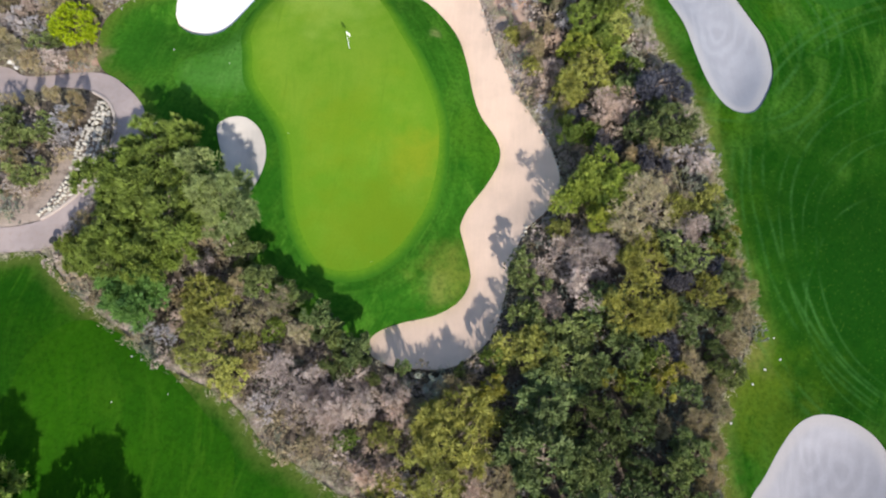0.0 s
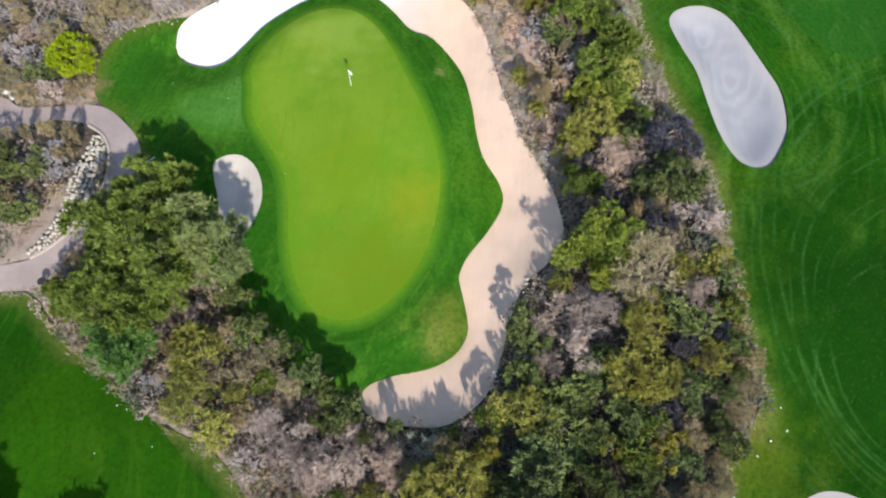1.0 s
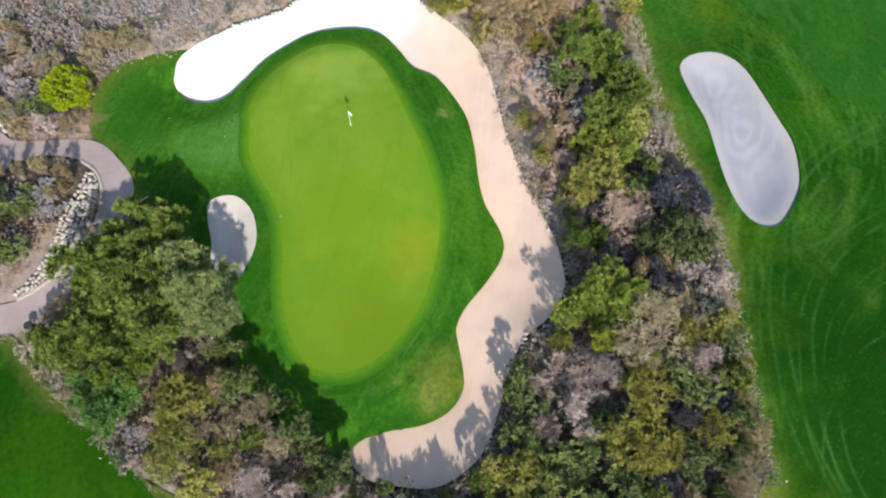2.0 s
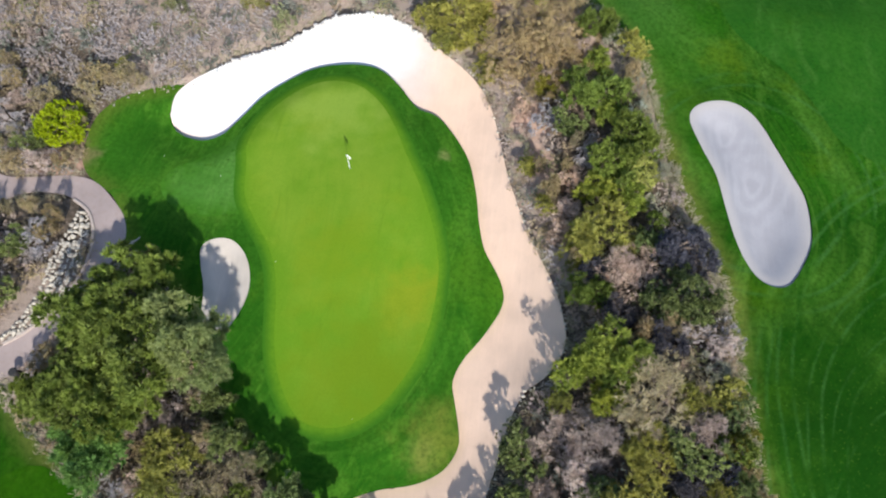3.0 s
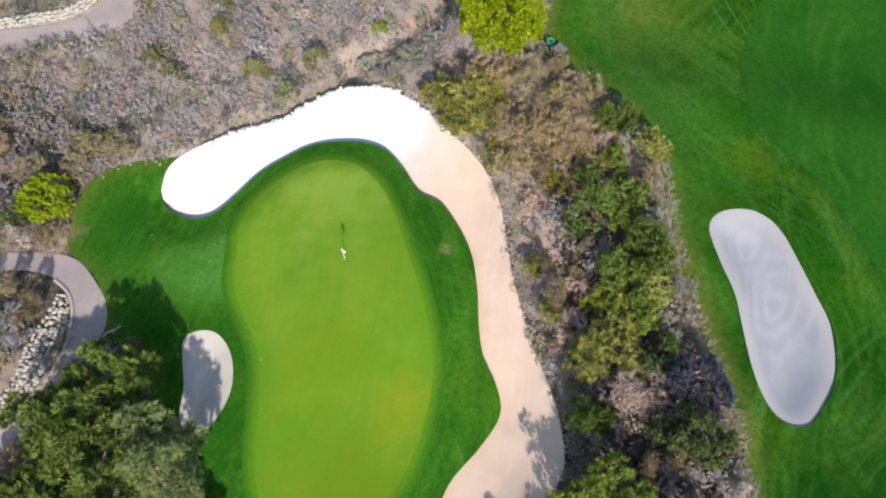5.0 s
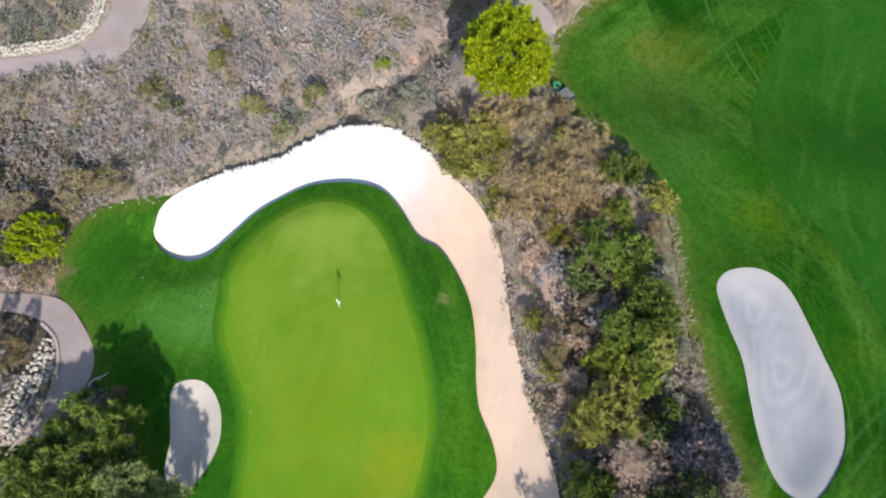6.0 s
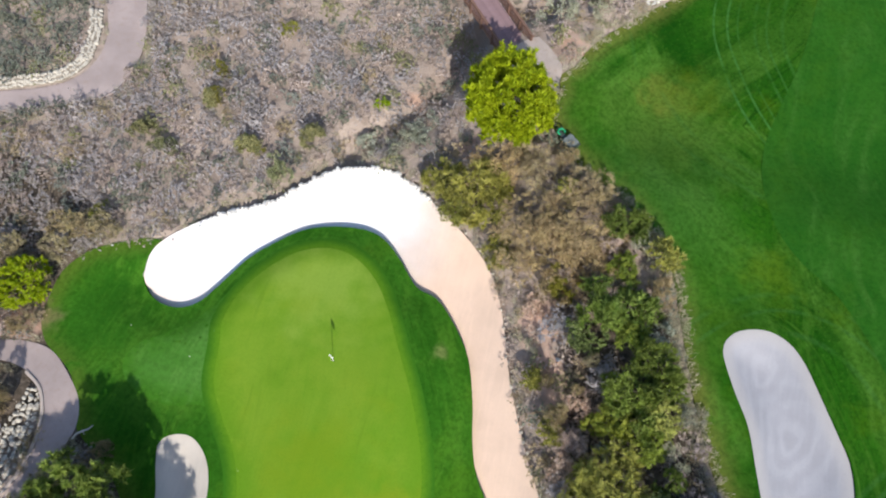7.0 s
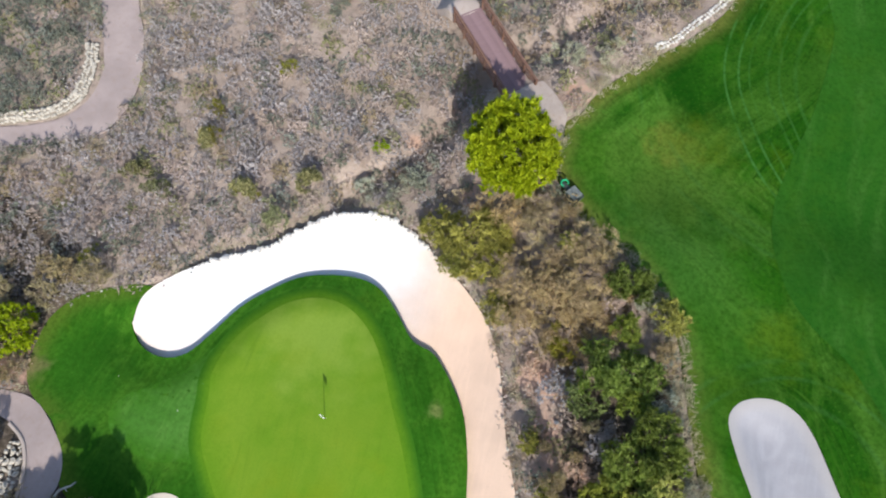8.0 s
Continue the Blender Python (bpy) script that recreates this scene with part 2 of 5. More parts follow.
M_FAIRWAY = grass("fairway_grass", (0.007, 0.052, 0.003), (0.022, 0.103, 0.006), (0.066, 0.165, 0.020), -14, 0.045, 0.32, streak=0.85, edge=(0.150, 0.155, 0.035), bands=0.85, worn=0.55, sun=(0.052, 0.113, 0.005),
                  spots=((13.3, 51.9, 2.4, (0.174, 0.157, 0.026), 0.8), (15.4, 52.2, 3.2, (0.065, 0.113, 0.007), 0.7), (26.8, 3.4, 4.4, (0.055, 0.115, 0.005), 0.6), (24.0, 0.8, 3.6, (0.092, 0.125, 0.011), 0.7), (25.0, -2.0, 3.6, (0.068, 0.118, 0.008), 0.7), (29.0, 1.6, 2.4, (0.055, 0.112, 0.006), 0.7), (13.5, 48.5, 7.0, (0.074, 0.150, 0.021), 0.7), (14.5, 42.5, 6.0, (0.050, 0.138, 0.022), 0.7), (18.0, 38.0, 6.0, (0.036, 0.120, 0.012), 0.6),
                         (23.2, 3.0, 2.0, (0.226, 0.200, 0.061), 0.6), (25.0, 12.0, 4.0, (0.039, 0.117, 0.007), 0.6), (7.4, 49.5, 2.2, (0.052, 0.131, 0.012), 0.6), (21.5, 38.4, 2.6, (0.065, 0.131, 0.007), 0.7),
                         # first six, dark spots: lens corner falloff put into the grass colour
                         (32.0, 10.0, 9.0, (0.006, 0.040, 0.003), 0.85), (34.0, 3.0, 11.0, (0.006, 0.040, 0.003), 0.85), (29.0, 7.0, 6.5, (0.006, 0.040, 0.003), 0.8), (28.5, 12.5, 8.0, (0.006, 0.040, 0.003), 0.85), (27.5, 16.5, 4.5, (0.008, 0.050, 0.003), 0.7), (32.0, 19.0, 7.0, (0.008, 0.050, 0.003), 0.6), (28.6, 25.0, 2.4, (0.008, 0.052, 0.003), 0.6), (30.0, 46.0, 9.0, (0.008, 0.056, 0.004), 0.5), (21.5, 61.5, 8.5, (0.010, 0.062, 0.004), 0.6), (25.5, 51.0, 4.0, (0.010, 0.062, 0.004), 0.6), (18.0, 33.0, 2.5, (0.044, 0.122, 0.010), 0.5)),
                  arcs=[(35.0, 61.0, r, w, (0.046, 0.150, 0.030), m) for r, w, m in ((18.3, 0.15, 0.8), (17.2, 0.15, 0.75), (16.4, 0.12, 0.4), (15.1, 0.2, 0.4), (14.2, 0.15, 0.45), (13.0, 0.25, 0.35))]
                  + [(x, y, r, w, (0.042, 0.130, 0.028), m) for x, y, r, w, m in ((38.3, 9.4, 10.0, 0.14, 0.32), (38.3, 9.4, 10.9, 0.12, 0.28), (39.5, 11.0, 12.6, 0.18, 0.4), (39.5, 11.0, 13.5, 0.16, 0.3), (36.5, 6.0, 9.0, 0.14, 0.3),
                                                                              (42.0, 14.0, 16.8, 0.2, 0.36), (42.0, 14.0, 17.8, 0.2, 0.3), (44.0, 12.0, 21.4, 0.25, 0.35), (44.0, 12.0, 20.6, 0.2, 0.3),
                                                                              (23.4, 28.0, 8.2, 0.2, 0.4), (23.4, 28.0, 9.3, 0.25, 0.35), (23.0, 28.0, 6.6, 0.3, 0.35), (26.0, 60.0, 15.0, 0.3, 0.3), (26.0, 60.0, 16.5, 0.25, 0.25))])
M_FAIRCUT = grass("fairway_short_cut", (0.015, 0.084, 0.008), (0.026, 0.107, 0.011), (0.043, 0.132, 0.019), -20, 0.05, 0.35, worn=0.4, sun=(0.039, 0.109, 0.007))
M_TEE = grass("tee_lawn", (0.009, 0.056, 0.003), (0.017, 0.080, 0.003), (0.035, 0.109, 0.007), 40, edge=(0.110, 0.130, 0.030), worn=0.4, sun=(0.052, 0.122, 0.009))
M_TEEPAD = grass("tee_short_cut", (0.015, 0.071, 0.003), (0.023, 0.094, 0.003), (0.037, 0.113, 0.006), 40, worn=0.4, sun=(0.052, 0.135, 0.007))
M_GREEN = grass("putting_green_turf", (0.104, 0.230, 0.013), (0.163, 0.272, 0.022), (0.096, 0.220, 0.012), 6, 0.05, 0.5, blade=60.0, streak=0.75, worn=0.6, sun=(0.178, 0.261, 0.016), bend=5.0, grain=0.16, edge=(0.104, 0.226, 0.013),
                # the first two pale spots put lens bloom into the turf colour
                spots=((-8.0, 32.6, 5.5, (0.225, 0.325, 0.050), 0.7), (-4.5, 27.0, 5.0, (0.18, 0.28, 0.026), 0.5), (0.2, 17.5, 3.2, (0.209, 0.252, 0.014), 0.7), (-2.5, 12.0, 6.0, (0.125, 0.208, 0.010), 0.85), (-11.5, 26.5, 3.0, (0.174, 0.287, 0.026), 0.5), (-5.5, 20.0, 4.5, (0.160, 0.238, 0.012), 0.6)))
def collar_mat():
    """Turf that passes from the green's cut to the lawn's over the width of the collar."""
    n = Nodes("green_collar")
    p = n.pos()
    out = n.node("Attribute")
    out.attribute_name = "tone"
    far = n.math("ADD", out.outputs["Fac"], n.math("MULTIPLY", n.math("SUBTRACT", n.noise(p, 1.4, 4.0), 0.5), 0.5))
    c = n.mix(n.ramp(far, 0.0, 1.0), (0.092, 0.208, 0.012), (0.036, 0.130, 0.010))
    c = n.mix(n.math("MULTIPLY", n.ramp(n.noise(p, 4.0, 6.0, 0.7), 0.35, 0.75), 0.35), c, (0.026, 0.104, 0.005))
    n.bump(n.noise(p, 40.0, 4.0, 0.7), 0.5, 0.03)
    return n.done(c, 0.95, 0.02)


M_COLLAR = collar_mat()
M_SAND = sand("bunker_sand", (0.69, 0.51, 0.395), (0.78, 0.80, 0.83), ((-16.0, 33.5, 9.0), (-8.0, 39.5, 8.5)), turn=20)
M_GREYSAND = sand("grey_bunker_sand", (0.338, 0.336, 0.362), rings=((23.4, 27.7, 5.0), (21.5, 31.5, 2.4)), turn=-20, rim_color=(0.385, 0.365, 0.36))
# Darker copy of the grey sand: the lens's corner falloff put into its colour.
M_DIMSAND = sand("dimmed_grey_sand", (0.285, 0.275, 0.295), rings=((29.0, -4.8, 6.0), (27.0, -4.0, 3.0)), turn=-20, rim_color=(0.36, 0.33, 0.32))
M_PALESAND = sand("pale_bunker_sand", (0.52, 0.47, 0.42), turn=10)
M_PATH = concrete("path_concrete", (0.385, 0.315, 0.298))
M_CURB = concrete("kerb_concrete", (0.47, 0.395, 0.352))
M_MORTAR = concrete("dusty_mortar", (0.27, 0.235, 0.19))
M_ROCK = plain("pale_limestone", (0.36, 0.325, 0.27), (0.53, 0.49, 0.425), 3.0, 0.9, 0, 0.2, 0.6)
M_WHITEROCK = plain("white_stone", (0.47, 0.45, 0.42), (0.64, 0.62, 0.59), 3.0, 0.9, 0, 0.2, 0.6)
M_BARK = plain("grey_bark", (0.16, 0.12, 0.09), (0.28, 0.23, 0.19), 6.0, 0.9, 0, 0.1, 0.8)
M_TWIG = plain("dry_twigs", (0.25, 0.19, 0.15), (0.34, 0.28, 0.24), 8.0, 0.9, 0, 0.1, 0.4)
M_DECK = plain("red_brown_boards", (0.215, 0.142, 0.15), (0.275, 0.188, 0.20), 2.2, 0.75, 0, 0.2, 0.4)
M_RAIL = plain("brown_stained_timber", (0.135, 0.075, 0.055), (0.20, 0.115, 0.085), 4.0, 0.7, 0, 0.25, 0.4)
M_WHITE = plain("white_enamel", (0.86, 0.86, 0.84), (0.78, 0.78, 0.76), 5.0, 0.35, 0, 0.5, 0.05)
M_CUP = plain("dark_cup", (0.02, 0.02, 0.02), (0.04, 0.04, 0.04), 5.0, 0.7)
M_GREYBOX = plain("grey_plastic", (0.12, 0.14, 0.135), (0.19, 0.21, 0.20), 4.0, 0.5, 0, 0.4, 0.1)
M_DARKBOX = plain("dark_plastic", (0.03, 0.045, 0.04), (0.06, 0.075, 0.065), 4.0, 0.5, 0, 0.4, 0.1)
M_GREENPAINT = plain("green_paint", (0.01, 0.26, 0.10), (0.02, 0.34, 0.15), 5.0, 0.4, 0, 0.5, 0.05)
M_BLACK = plain("black_rubber", (0.015, 0.015, 0.017), (0.03, 0.03, 0.03), 6.0, 0.7)

L_OAK = leaf("oak_leaves", (0.026, 0.046, 0.009), (0.325, 0.415, 0.085), (0.200, 0.285, 0.042), thin=0.3)
L_GREY = leaf("grey_green_leaves", (0.12, 0.15, 0.055), (0.44, 0.51, 0.195), (0.32, 0.38, 0.13))
L_SCRUB = leaf("scrub_oak_leaves", (0.024, 0.038, 0.016), (0.340, 0.410, 0.145), (0.180, 0.245, 0.065), thin=0.3)
L_OLIVE = leaf("olive_leaves", (0.100, 0.104, 0.026), (0.540, 0.540, 0.145), (0.40, 0.41, 0.080), thin=0.32)
L_BRIGHT = leaf("bright_green_leaves", (0.035, 0.105, 0.024), (0.200, 0.370, 0.095), (0.19, 0.33, 0.06))
L_FRESH = leaf("yellowish_green_leaves", (0.095, 0.145, 0.022), (0.480, 0.550, 0.105), (0.44, 0.50, 0.070), thin=0.36)
# brush lying in shade: the navy shade is put into these leaf colours
L_DUSK = leaf("shaded_blue_grey_leaves", (0.040, 0.039, 0.050), (0.165, 0.158, 0.185), (0.09, 0.088, 0.10), 0.8, 0.2)
# Dry brush again, browner and darkened in its colour where L_DRY was too bright.
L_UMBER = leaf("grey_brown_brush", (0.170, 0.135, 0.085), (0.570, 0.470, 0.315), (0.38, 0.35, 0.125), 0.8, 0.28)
L_LIME = leaf("lime_green_leaves", (0.165, 0.250, 0.006), (0.425, 0.510, 0.014), (0.32, 0.405, 0.010))
L_YELLOW = leaf("yellow_olive_leaves", (0.17, 0.17, 0.025), (0.34, 0.32, 0.06), (0.24, 0.24, 0.03))
L_DRY = leaf("dry_mauve_brush", (0.320, 0.245, 0.212), (0.740, 0.600, 0.535), (0.56, 0.45, 0.33), 0.8, 0.28, 0.35)
L_BROWN = leaf("brown_brush", (0.250, 0.190, 0.115), (0.630, 0.505, 0.320), (0.44, 0.385, 0.165), 0.8, 0.28, 0.35)
L_SAGE = leaf("blue_grey_sage", (0.340, 0.330, 0.350), (0.590, 0.560, 0.580), (0.52, 0.44, 0.375), 0.8, 0.25, 0.2)
L_PALE = leaf("pale_sage", (0.276, 0.287, 0.218), (0.483, 0.483, 0.414), (0.322, 0.356, 0.196), 0.8, 0.1)
L_STRAW = leaf("straw_grass", (0.34, 0.295, 0.195), (0.58, 0.515, 0.375), (0.41, 0.39, 0.21), 0.8, 0.2)
L_TAWNY = leaf("tawny_brush", (0.240, 0.195, 0.140), (0.500, 0.415, 0.310), (0.38, 0.345, 0.20), 0.8, 0.25, 0.3)
L_WEED = leaf("green_grey_weeds", (0.16, 0.175, 0.085), (0.37, 0.37, 0.195), (0.31, 0.30, 0.13), 0.8, 0.2, 0.3)
L_TEAL = leaf("blue_green_sage", (0.12, 0.14, 0.115), (0.31, 0.335, 0.30), (0.25, 0.27, 0.18), 0.8, 0.2, 0.25)


# ---- plan: the outlines of lawns, bunkers and paths, as control points of smooth curves ----
OUTER_RIM = [(-21.2, 30.0), (-21.3, 31.9), (-20.3, 33.5), (-18.3, 35.2), (-16.3, 36.4), (-13.9, 37.8), (-12.2, 39.5), (-10.1, 41.3), (-8.1, 42.1), (-6.0, 42.3), (-3.4, 41.2),
             (-0.8, 39.5), (1.3, 37.9), (3.1, 36.0), (4.3, 33.8), (5.2, 31.3), (6.0, 28.7), (7.0, 26.2), (8.1, 23.8), (9.2, 21.7), (10.2, 19.8), (10.8, 18.2), (11.3, 15.5),
             (10.3, 13.3), (8.8, 11.8), (7.9, 9.4), (7.3, 6.3), (6.5, 3.7), (5.0, 2.0), (3.3, 1.1), (1.1, 1.0), (-0.9, 1.2)]
INNER_RIM = [(-2.3, 2.3), (-1.9, 3.5), (-0.1, 4.4), (2.3, 5.1), (4.0, 6.2), (4.8, 7.7), (4.7, 9.0), (4.2, 10.8), (3.9, 12.1), (4.4, 13.7), (5.8, 15.9), (6.8, 18.1), (6.5, 19.8),
             (5.1, 22.0), (4.4, 24.1), (3.8, 26.9), (2.7, 29.9), (0.2, 32.9), (-1.8, 33.7), (-3.5, 35.5), (-5.1, 36.8), (-6.8, 37.2), (-9.1, 36.9), (-11.2, 36.1), (-13.1, 34.5),
             (-14.5, 32.9), (-15.7, 30.7), (-16.8, 29.0), (-18.2, 28.3), (-19.8, 28.5), (-20.9, 29.2)]
GREEN = [(-14.0, 26.4), (-14.4, 28.2), (-13.9, 30.5), (-12.5, 32.7), (-10.9, 34.2), (-8.8, 35.0), (-6.7, 34.7), (-4.8, 33.4), (-3.3, 31.4), (-2.0, 29.0), (-0.8, 26.9),
         (0.2, 24.9), (1.2, 22.5), (1.8, 20.2), (1.9, 17.8), (1.7, 15.5), (1.1, 13.1), (-0.1, 10.7), (-1.3, 9.2), (-2.9, 8.1), (-4.5, 7.8), (-6.0, 8.1), (-7.1, 9.2),
         (-8.2, 11.1), (-8.9, 13.4), (-9.3, 15.8), (-9.9, 18.2), (-10.9, 20.1), (-12.3, 21.9), (-13.5, 23.8)]
SMALL_BUNKER = [(-15.7, 19.3), (-14.9, 20.0), (-13.7, 20.1), (-12.6, 19.4), (-11.8, 18.2), (-11.4, 16.6), (-11.6, 15.0), (-12.3, 13.5), (-13.4, 13.2), (-14.3, 14.0),
                (-14.7, 16.1), (-15.4, 17.9)]
RIGHT_BUNKER = [(18.6, 32.5), (19.0, 33.7), (20.1, 34.4), (21.5, 34.6), (22.8, 34.1), (23.8, 33.0), (24.8, 31.2), (25.8, 29.3), (26.7, 27.5), (27.0, 25.6), (26.9, 23.8),
                (26.2, 22.1), (25.3, 20.7), (24.3, 20.35), (23.2, 20.8), (22.3, 22.0), (21.6, 23.7), (21.0, 25.9), (20.4, 28.2), (19.4, 30.3)]
LOW_BUNKER = [(22.5, -6.5), (23.6, -5.0), (24.8, -3.2), (26.1, -1.7), (27.5, -1.0), (29.0, -1.0), (30.4, -1.6), (31.5, -2.7), (32.2, -4.9), (31.9, -7.3), (30.4, -9.3),
              (27.5, -10.0), (24.1, -9.6), (22.3, -8.1)]
GREEN_LAWN = [(-27.0, 26.7), (-27.0, 28.3), (-26.7, 29.4), (-25.6, 30.9), (-23.7, 32.0), (-22.0, 32.7), (-19.9, 33.0), (-17.5, 34.2), (-13.6, 36.5), (-9.5, 38.9), (-4.9, 39.2),
              (-0.7, 36.3), (3.2, 32.0), (5.1, 27.7), (6.5, 23.6), (8.2, 19.8), (8.8, 15.9), (6.2, 13.0), (6.3, 8.4), (5.6, 5.0), (3.2, 2.8), (-0.4, 2.6), (-2.3, 1.9),
              (-4.3, 2.4), (-6.9, 3.8), (-9.5, 5.4), (-11.5, 7.8), (-13.5, 9.9), (-15.3, 13.1), (-17.6, 16.3), (-20.7, 18.4), (-21.6, 19.3), (-22.4, 21.1), (-23.6, 22.5),
              (-25.2, 23.4), (-26.1, 24.1), (-26.8, 25.2)]
FAIRWAY = [(23.5, -16.0), (21.0, -6.5), (20.8, -4.5), (20.9, -2.4), (21.6, -0.2), (22.9, 2.0), (24.0, 4.4), (23.6, 5.9), (22.7, 8.5), (22.2, 11.3), (21.8, 13.9), (21.4, 17.1),
           (21.0, 19.7), (18.8, 25.0), (18.0, 27.0), (17.2, 29.3), (16.4, 32.1), (15.7, 34.7), (15.1, 36.9), (14.4, 38.4), (12.7, 40.4), (11.0, 42.0), (9.0, 43.4), (7.2, 44.8),
           (5.4, 47.3), (5.1, 48.8), (5.4, 50.1), (5.3, 51.4), (6.2, 52.2), (7.1, 54.1), (8.9, 56.4), (11.4, 59.5), (14.2, 62.7), (16.6, 66.5), (20.0, 78.0), (40.0, 88.0),
           (62.0, 84.0), (64.0, 30.0), (60.0, -16.0)]
FAIRWAY_CUT = [(25.1, 72.4), (24.8, 65.2), (23.7, 58.4), (22.1, 53.0), (21.0, 48.9), (20.8, 45.5), (21.7, 42.2), (23.5, 39.9), (25.7, 38.2), (27.8, 35.5), (30.5, 31.8),
               (35.7, 31.8), (43.9, 44.4), (47.7, 69.0), (39.5, 76.3)]
TEE_LAWN = [(-42.0, 3.0), (-34.0, 4.4), (-29.1, 7.4), (-26.0, 7.6), (-25.0, 6.6), (-23.3, 5.0), (-21.5, 3.7), (-18.7, 2.0), (-15.5, -0.1), (-12.1, -1.4), (-10.2, -2.7),
            (-8.5, -4.6), (-6.1, -5.8), (-3.3, -7.4), (-1.8, -8.4), (4.0, -17.0), (-6.0, -30.0), (-30.0, -32.0), (-48.0, -18.0)]
TEE_PAD = [(-25.1, -1.0), (-24.6, 1.0), (-23.3, 2.5), (-21.7, 3.0), (-18.6, 1.8), (-15.4, -0.2), (-12.0, -3.4), (-10.4, -5.0), (-10.5, -8.0), (-15.0, -11.5), (-22.0, -10.5), (-25.0, -6.0)]
LOOP_PATH = [(-41.0, 23.6), (-34.2, 23.7), (-32.1, 22.9), (-29.9, 23.1), (-27.3, 23.6), (-25.2, 23.4), (-23.3, 22.1), (-21.9, 20.6), (-21.4, 18.8), (-21.9, 16.9), (-22.7, 14.9),
             (-23.5, 12.8), (-24.3, 10.7), (-25.3, 8.8), (-26.5, 8.0), (-29.2, 7.6), (-34.0, 7.6), (-34.7, 9.5), (-29.7, 9.5), (-28.2, 9.8), (-27.1, 10.2), (-26.0, 11.1),
             (-24.7, 12.7), (-23.8, 14.7), (-23.4, 16.7), (-23.6, 19.0), (-24.6, 20.8), (-26.1, 21.7), (-27.8, 22.0), (-29.9, 21.7), (-31.3, 20.6), (-32.0, 19.0), (-32.2, 17.8),
             (-34.2, 15.9), (-37.9, 15.7)]
NORTH_PATH = [(-36.6, 59.2), (-34.9, 55.2), (-32.8, 50.9), (-32.0, 48.9), (-31.9, 46.6), (-32.9, 44.4), (-35.0, 43.0), (-37.5, 42.1), (-42.4, 40.5), (-41.4, 38.8),
              (-36.6, 40.5), (-32.6, 42.1), (-29.8, 43.5), (-28.9, 45.2), (-28.6, 47.2), (-28.9, 49.6), (-30.1, 52.9), (-31.9, 56.0), (-33.8, 59.9)]
APPROACH = [(0.5, 53.4), (2.6, 54.9), (3.4, 54.5), (4.9, 52.6), (5.3, 51.4), (5.0, 50.6), (3.8, 50.7), (1.9, 51.8)]
FAR_APPROACH = [(-5.0, 59.8), (-3.4, 61.0), (-4.3, 62.4), (-6.7, 65.5), (-9.0, 64.9), (-6.6, 61.2)]

ROCK_LINE = [(-24.8, 20.7), (-24.2, 18.9), (-24.1, 16.5), (-24.4, 14.6), (-25.3, 12.7), (-26.4, 11.1), (-27.3, 10.4)]

KERB_LINE = [(-26.1, 21.7), (-24.6, 20.8), (-23.6, 19.0), (-23.4, 16.7), (-23.8, 14.7), (-24.7, 12.7), (-26.0, 11.1), (-27.1, 10.2)]

PATH_WALL = [(-33.5, 51.2), (-32.8, 49.5), (-32.5, 47.6), (-32.5, 46.0), (-33.6, 44.2), (-35.1, 43.4), (-37.5, 42.4), (-40.0, 41.5)]

FAIR_WALL = [(11.1, 59.9), (12.6, 61.5), (14.1, 63.6), (16.1, 66.4), (17.7, 69.9)]


GULLY = [(-9.6, 43.6), (-8.6, 44.8), (-6.6, 46.3), (-5.0, 47.5), (-4.3, 49.8), (-3.3, 52.4), (-1.7, 55.4), (0.4, 58.0), (3.0, 58.0), (4.8, 59.9), (6.7, 62.3), (9.0, 64.6), (12.5, 66.5)]


def smooth(points, step=0.35, closed=True):
    """Points along a smooth curve through the control points."""
    p = np.array(points, float)
    k = len(p)
    out = []
    for i in range(k if closed else k - 1):
        if closed:
            a, b, c, d = p[i - 1], p[i], p[(i + 1) % k], p[(i + 2) % k]
        else:
            a, b, c, d = p[max(i - 1, 0)], p[i], p[i + 1], p[min(i + 2, k - 1)]
        n = max(1, int(np.linalg.norm(c - b) / step))
        for j in range(n):
            t = j / n
            out.append(0.5 * (2 * b + (c - a) * t + (2 * a - 5 * b + 4 * c - d) * t * t + (3 * b - a - 3 * c + d) * t ** 3))
    if not closed:
        out.append(p[-1])
    return np.array(out)


def inside(poly, pts):
    """Signed distance of points to a closed outline, positive inside."""
    pts = np.atleast_2d(np.asarray(pts, float))
    res = np.empty(len(pts))
    a, b = poly, np.roll(poly, -1, axis=0)
    e = b - a
    ee = (e ** 2).sum(1) + 1e-9
    for s in range(0, len(pts), 4000):
        q = pts[s:s + 4000]
        w = q[:, None, :] - a[None]
        t = np.clip((w * e).sum(2) / ee, 0, 1)
        d = np.sqrt(((w - e * t[..., None]) ** 2).sum(2)).min(1)
        up = (a[None, :, 1] > q[:, 1:2]) != (b[None, :, 1] > q[:, 1:2])
        with np.errstate(divide="ignore", invalid="ignore"):
            xs = a[None, :, 0] + (q[:, 1:2] - a[None, :, 1]) * e[None, :, 0] / e[None, :, 1]
        odd = (up & (q[:, 0:1] < xs)).sum(1) % 2
        res[s:s + 4000] = np.where(odd == 1, d, -d)
    return res


def step01(v):
    v = np.clip(v, 0, 1)
    return v * v * (3 - 2 * v)


